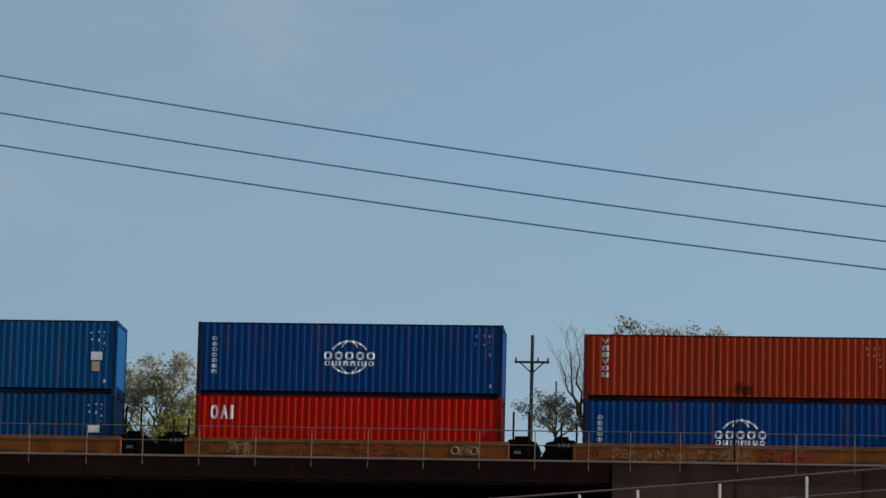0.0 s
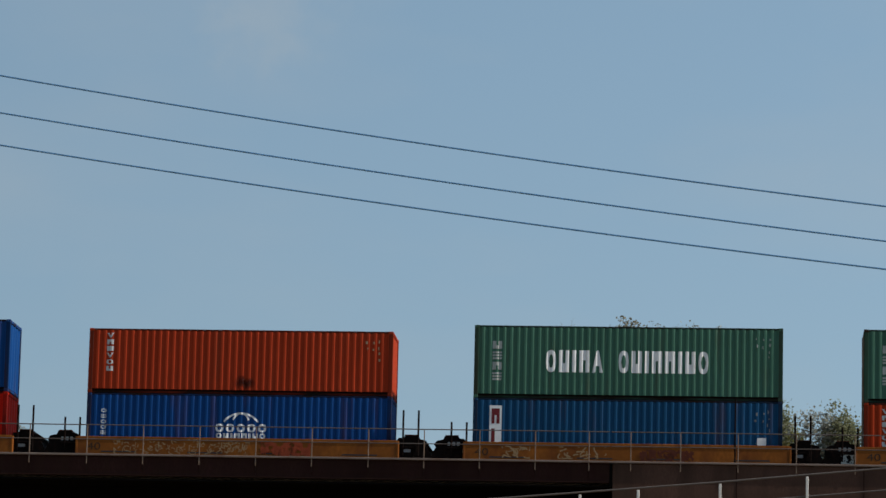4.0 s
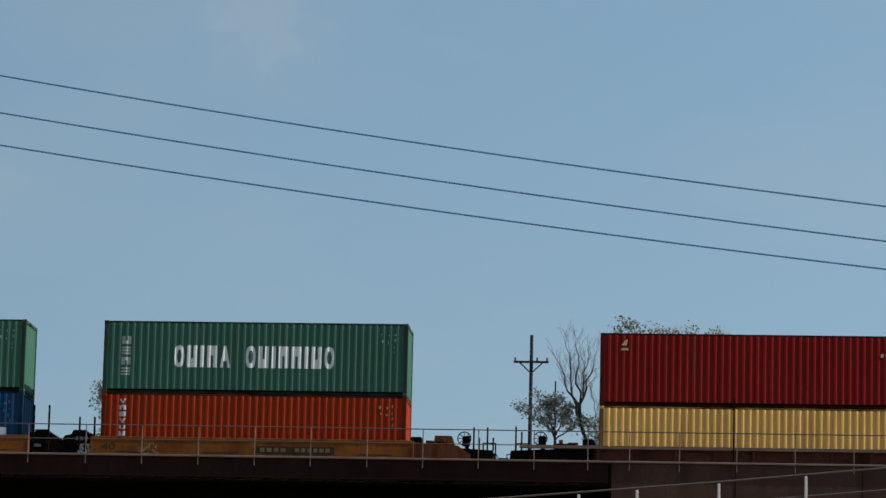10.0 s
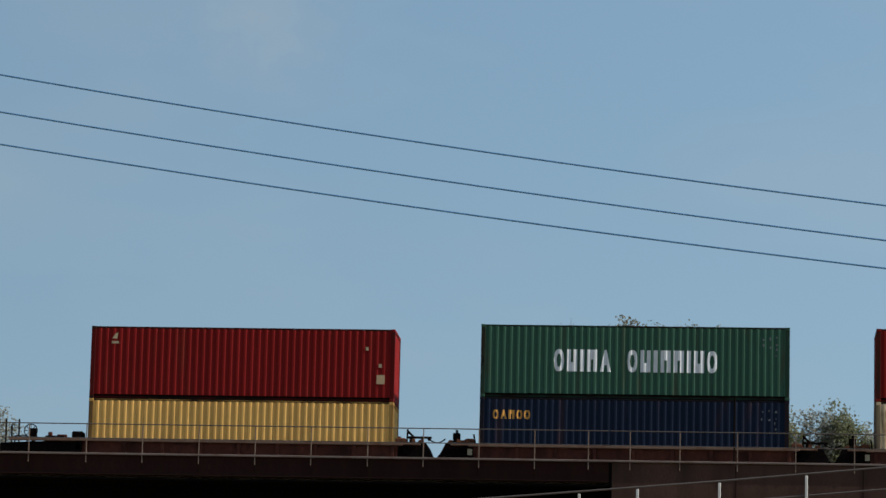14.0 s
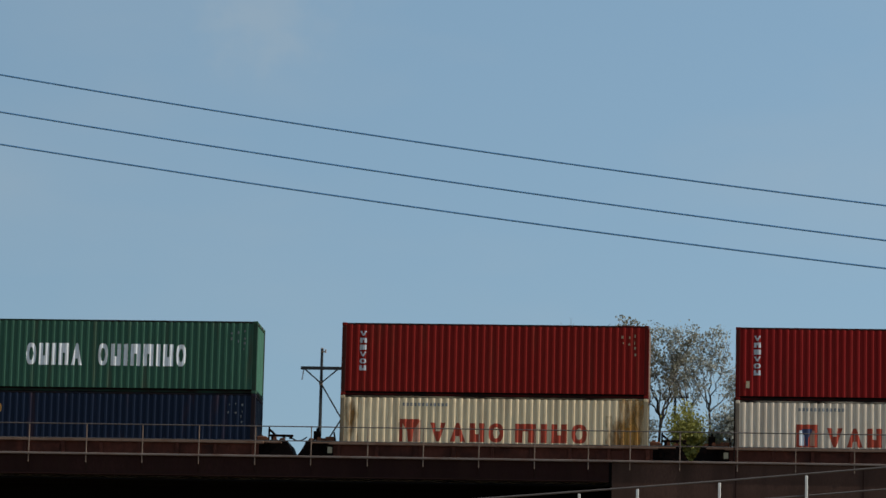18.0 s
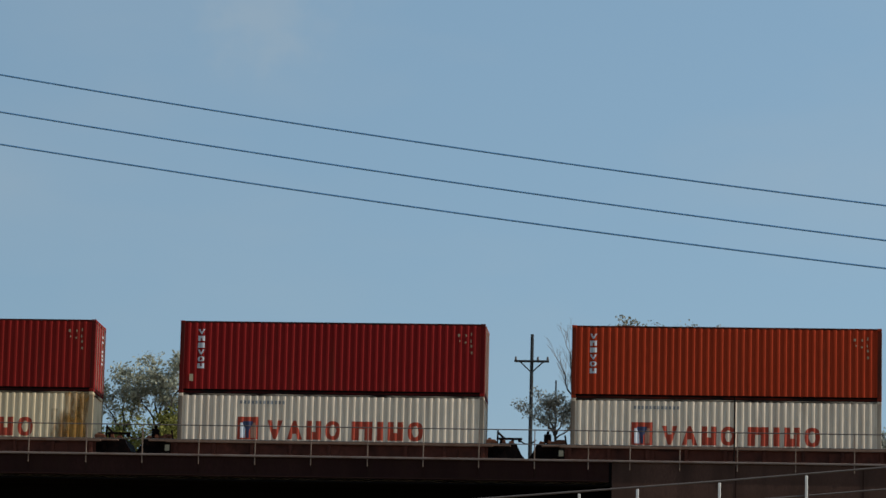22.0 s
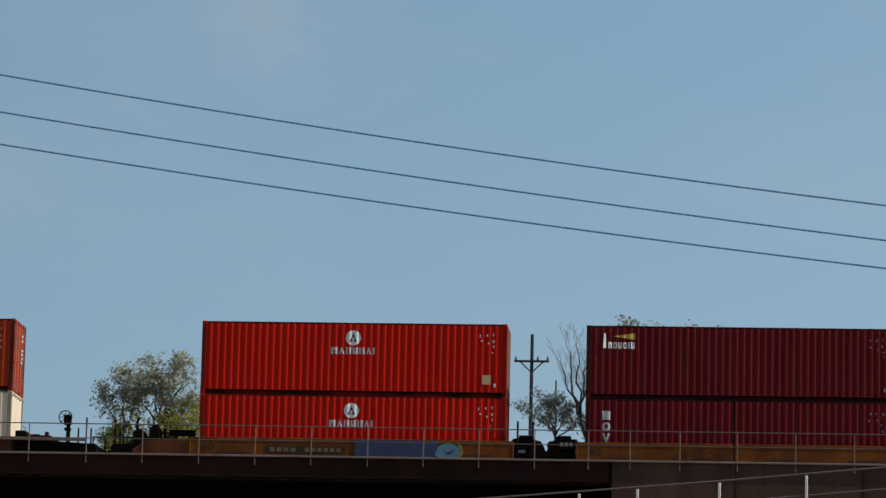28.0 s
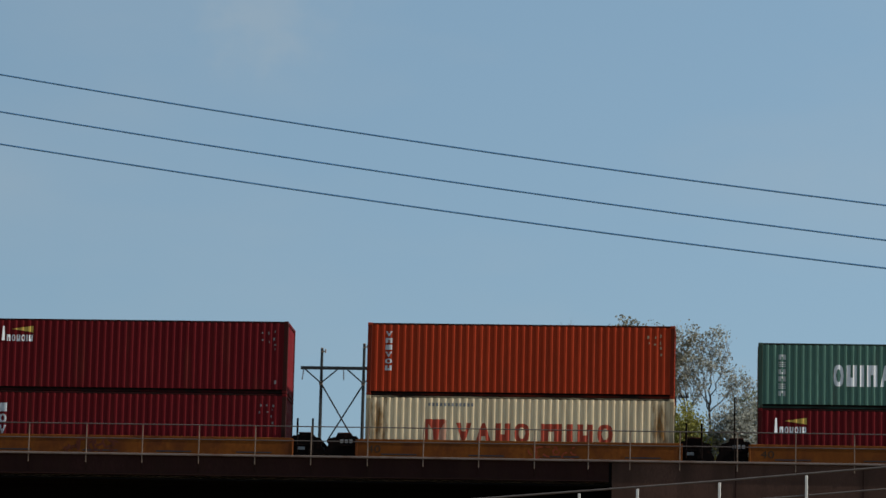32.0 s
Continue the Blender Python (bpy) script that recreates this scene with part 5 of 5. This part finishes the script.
def build_train():
    on = "stacked on another"
    under = "in a rail car"
    # blue pair
    u, l = stack(0, "bright_blue", HI, "cobalt", HI, "bright blue corrugated steel container " + on, "blue corrugated steel container " + under)
    for c in (u, l):
        codes(c, HI, 2, "white")
        placard(c, HI, 11.15, 11.60, 1.27, 1.60, "white")
    placard(u, HI, 11.2, 11.5, 1.66, 2.05, "tan")
    # blue over red
    u, l = stack(1, "navy_blue", HI, "red", HI, "deep blue container with a white globe emblem " + on, "bright red corrugated steel container " + under)
    globe_mark(u, 6.09, 1.36, HI)
    word_column(u, HI, 0.58, 0.80, 0.55, 2.1, "oeooein", "soft", 0.66)
    codes(u, HI, 3, "pale")
    word(l, HI, 0.62, 1.52, 0.42, 0.98, "oai", "white")
    # orange over blue
    u, l = stack(2, "burnt_orange", STD, "navy_blue", HI, "rust-orange corrugated steel container " + on, "deep blue container with a white globe emblem " + under)
    tall_mark(u, STD, 0.15, 1.75)
    stain(u, 5.7, 6.9, 0.17, 0.75, "soot")
    globe_mark(l, 6.2, 1.40, HI)
    word_column(l, HI, 0.58, 0.80, 0.6, 1.7, "oeooe", "soft", 0.66)
    # green over blue
    u, l = stack(3, "green", HI, "teal_blue", HI, "green corrugated steel container with big white lettering " + on, "deep blue corrugated steel container " + under)
    bold_words(u, HI)
    placard(l, HI, 0.66, 1.14, 0.30, 1.95, "white")
    bm = bmesh.new()
    for x0, x1, t0, t1, kind in ((0.74, 1.06, 0.42, 1.02, "n"), (0.74, 0.88, 1.22, 1.80, "i")):
        shaped(bm, x0, x1, HI - t1, HI - t0, kind)
    for v in bm.verts:
        v.co.y = -WIDE / 2 - 0.003
    tagged(part("small_lettering", bm, MARK["wine"], l), kind="stuff")
    codes(l, HI, 5, "grey")
    placard(l, HI, 11.2, 11.55, 1.45, 1.75, "white")
    # green over orange
    u, l = stack(4, "green", HI, "rust_orange", HI, "green corrugated steel container with big white lettering " + on, "rust-orange corrugated steel container " + under)
    bold_words(u, HI)
    tall_mark(l, HI, 0.2, 1.75)
    # maroon over cream
    u, l = stack(5, "maroon", HI, "cream", STD, "dark red corrugated steel container " + on, "pale yellow corrugated steel container " + under)
    part("emblem", patch(bmesh.new(), [(x, HI - t) for x, t in ((0.84, 0.50), (1.04, 0.50), (1.08, 0.26), (0.98, 0.30))], 0.03), MARK["beige"], u, "small pale sail emblem")
    part("emblem", patch(bmesh.new(), [(x, HI - t) for x, t in ((0.82, 0.70), (1.12, 0.70), (1.10, 0.60), (0.84, 0.60))], 0.03), MARK["beige"], u, "pale bar under the emblem")
    placard(u, HI, 11.48, 11.80, 1.84, 2.2, "tan")
    placard(u, HI, 11.02, 11.13, 0.72, 0.86, "beige")
    placard(u, HI, 11.55, 11.67, 1.4, 1.54, "beige")
    # green over navy
    u, l = stack(6, "deep_green", HI, "navy", HI, "green corrugated steel container with big white lettering " + on, "very dark navy corrugated steel container " + under)
    word(u, HI, 2.90, 5.15, 0.97, 1.85, "ouina", "white")
    word(u, HI, 5.80, 9.34, 0.97, 1.85, "ouinniuo", "white")
    codes(u, HI, 6, "grey")
    placard(u, HI, 0.03, 0.13, 1.35, 1.6, "white")
    word(l, HI, 0.52, 2.0, 0.50, 0.86, "oanoo", "orange")
    codes(l, HI, 7, "grey")
    # reds over white
    for k, upper, lower, square in ((7, "brick", "ivory", False), (8, "maroon", "white", True), (9, "burnt_orange", "white", True)):
        tone = {"brick": "brick red", "maroon": "dark red", "burnt_orange": "rust-orange"}[upper]
        u, l = stack(k, upper, HI, lower, HI, tone + " corrugated steel container " + on, ("rust-stained ivory" if lower == "ivory" else "off-white") + " corrugated container with red lettering " + under)
        tall_mark(u, HI)
        wide_words(l, HI, square)
        if k == 7:
            stain(l, 11.2, 12.02, 0.2, 2.85, "rust")
            stain(l, 10.5, 11.5, 0.3, 2.2, "rust")
            tagged(part("stain", pressed(bmesh.new(), 11.05, 12.02, 0.17, 2.88, 0.0045), FILM["ochre"], l), kind="stuff")
            stain(l, 0.17, 0.75, 1.0, 2.8, "rust")
        if k == 8:
            placard(u, HI, 0.42, 0.56, 2.15, 2.42, "beige")
    # red pair
    u, l = stack(10, "red", HI, "red", HI, "bright red container with a round white emblem " + on, "bright red container with a round white emblem " + under)
    for c in (u, l):
        round_mark(c, HI)
        codes(c, HI, 9, "white")
    placard(u, HI, 11.22, 11.56, 2.05, 2.42, "tan")
    # dark maroon pair
    u, l = stack(11, "dark_maroon", HI, "dark_maroon", HI, "very dark red container with a small yellow emblem " + on, "very dark red corrugated steel container " + under)
    tower_mark(u, HI, 0.0)
    codes(u, HI, 10, "grey")
    word_column(l, HI, 0.68, 0.98, 0.45, 1.78, "iov", "soft", 0.78)
    codes(l, HI, 11, "grey")
    # orange over ivory
    u, l = stack(12, "burnt_orange", HI, "ivory", HI, "rust-orange corrugated steel container " + on, "rust-stained ivory corrugated container with red lettering " + under)
    tall_mark(u, HI)
    wide_words(l, HI, False)
    stain(l, 0.17, 0.9, 0.6, 2.8, "rust")
    stain(l, 11.3, 12.02, 0.6, 2.8, "rust")
    # green over maroon
    u, l = stack(13, "grey_green", STD, "dark_maroon", STD, "faded green corrugated container with big white lettering " + on, "very dark red container with a yellow emblem " + under)
    word(u, STD, 2.95, 5.20, 0.85, 1.70, "ouina", "white")
    word(u, STD, 5.80, 9.34, 0.85, 1.70, "ouinniuo", "white")
    word_column(u, STD, 0.80, 1.08, 0.42, 2.15, "neunen", "pale", 0.7)
    tower_mark(l, STD, 0.06)

    cars = []
    for k in range(14):
        left = "coupled" if k in (5, 10) else "close"
        right = "coupled" if k in (4, 9) else "close"
        if 5 <= k <= 9:
            car = brown_car(left, right, "brown well car unit with a pale sill and recessed side panels", 0.40 if k == 5 else 0.35)
        else:
            car = yellow_car(left, right, "faded yellow well car unit with " + ("blue graffiti on its side" if k == 10 else "scrawled graffiti on its side" if k < 5 else "plain stained sides"), CAR_YELLOW if k < 5 else CAR_OCHRE, k < 5)
        if right == "close":
            bogie(car, 7.7)
        load(car, k, RAIL_Z)
        cars.append(car)

    def tag(k, seed, x0, x1, z0, z1, n, colour, width=0.03):
        tagged(part("graffiti", scribble(seed, x0 - LONG / 2, x1 - LONG / 2, z0, z1, n, width), MARK[colour], cars[k], at=pose(0, -FACE - 0.004 - 0.001 * (seed % 3), 0)), kind="stuff")

    tag(1, 1, 1.4, 2.4, 0.75, 1.32, 26, "faded", 0.05)
    tag(1, 2, 3.5, 8.8, 0.72, 1.30, 52, "rust_red", 0.10)
    for x in (10.4, 11.15):
        part("graffiti", ring(bmesh.new(), (x - LONG / 2, 0, 1.1), 0.15, 0.024, segments=16, sides=4), MARK["faded"], cars[1], at=pose(0, -FACE, 0))
    tag(1, 3, 10.5, 11.05, 0.95, 1.28, 16, "faded", 0.05)
    tag(2, 4, 1.2, 6.6, 0.80, 1.38, 170, "faded", 0.03)
    tag(2, 5, 7.1, 9.0, 0.74, 1.30, 70, "rust_red", 0.12)
    tag(3, 6, 1.2, 2.3, 0.85, 1.3, 20, "faded", 0.05)
    tag(3, 7, 3.4, 5.3, 0.85, 1.3, 22, "faded", 0.05)
    tag(3, 8, 6.6, 8.7, 0.78, 1.2, 50, "rust_dark", 0.10)
    tagged(part("graffiti", scribble(31, -6.95, -6.5, 0.82, 1.2, 26, 0.05), MARK["pale"], cars[4], at=pose(0, -1.30, 0)), kind="stuff")
    tag(4, 9, 1.6, 2.4, 0.8, 1.2, 14, "faded", 0.04)
    wavy = [(6.3 + 3.25 * i / 16 - LONG / 2, 1.44 + 0.03 * math.sin(i * 1.7)) for i in range(17)] + [(9.5 - 3.25 * i / 16 - LONG / 2, 0.52 + 0.03 * math.sin(i * 2.3)) for i in range(17)]
    part("graffiti", prism(bmesh.new(), wavy, -0.028, 0.0), MARK["blue"], cars[10], "slate blue painted patch", at=pose(0, -FACE, 0))
    round_patch = [(9.97 + (0.50 + 0.05 * math.sin(a * 2.1)) * math.cos(a * 0.35) - LONG / 2, 0.98 + (0.37 + 0.04 * math.sin(a * 1.7)) * math.sin(a * 0.35)) for a in range(18)]
    part("graffiti", prism(bmesh.new(), round_patch, -0.034, 0.0), MARK["cyan"], cars[10], "pale cyan round patch", at=pose(0, -FACE, 0))
    slash = [(9.80, 1.08), (9.92, 0.98), (10.02, 1.02), (10.34, 1.18), (10.06, 0.92), (9.94, 0.88)]
    part("graffiti", prism(bmesh.new(), [(x - LONG / 2, z) for x, z in slash], -0.038, 0.0), MARK["blue"], cars[10], "dark slash on the cyan patch", at=pose(0, -FACE, 0))
    rim = [(10.30, 1.34), (10.48, 1.28), (10.56, 1.0), (10.44, 0.72), (10.40, 0.96), (10.42, 1.16)]
    part("graffiti", prism(bmesh.new(), [(x - LONG / 2, z) for x, z in rim], -0.036, 0.0), MARK["lime"], cars[10], "dull yellow rim of the patch", at=pose(0, -FACE, 0))
    tag(11, 14, 3.4, 5.6, 0.8, 1.3, 30, "rust_dark", 0.09)
    tag(12, 15, 6.5, 8.4, 0.8, 1.25, 16, "rust_red", 0.06)
    for k, x0, x1 in ((4, 6.25, 9.4), (10, 2.7, 5.9)):
        plate = part("number_panel", boxed((x0 - LONG / 2, x1 - LONG / 2, -0.003, 0.004, 0.86, 1.16)), MARK["panel"], cars[k], at=pose(0, -FACE - 0.004, 0))
        for a, b, n in ((x0 + 0.15, x0 + 1.25, 4), (x0 + 1.55, x1 - 0.15, 6)):
            tagged(part("number_mark", flat_blocks(a - LONG / 2, b - LONG / 2, 0.93, 1.09, n, 0.70), MARK["dim"], plate, at=pose(0, -0.006, 0)), kind="stuff")


build_train()


def motions():
    for ob, x, z in rolling:
        walk(ob, [(t, pose(x - s, 1.22, z)) for t, s in enumerate(TRAVEL)])
    steps = [k / 10 for k in range(321)]
    turns = [-math.degrees(np.interp(t, range(33), TRAVEL) / 0.42) for t in steps]
    for ob, dx in wheelsets:
        walk(ob, [(t, pose(dx, 0, 0.42, 0, a)) for t, a in zip(steps, turns)])


motions()
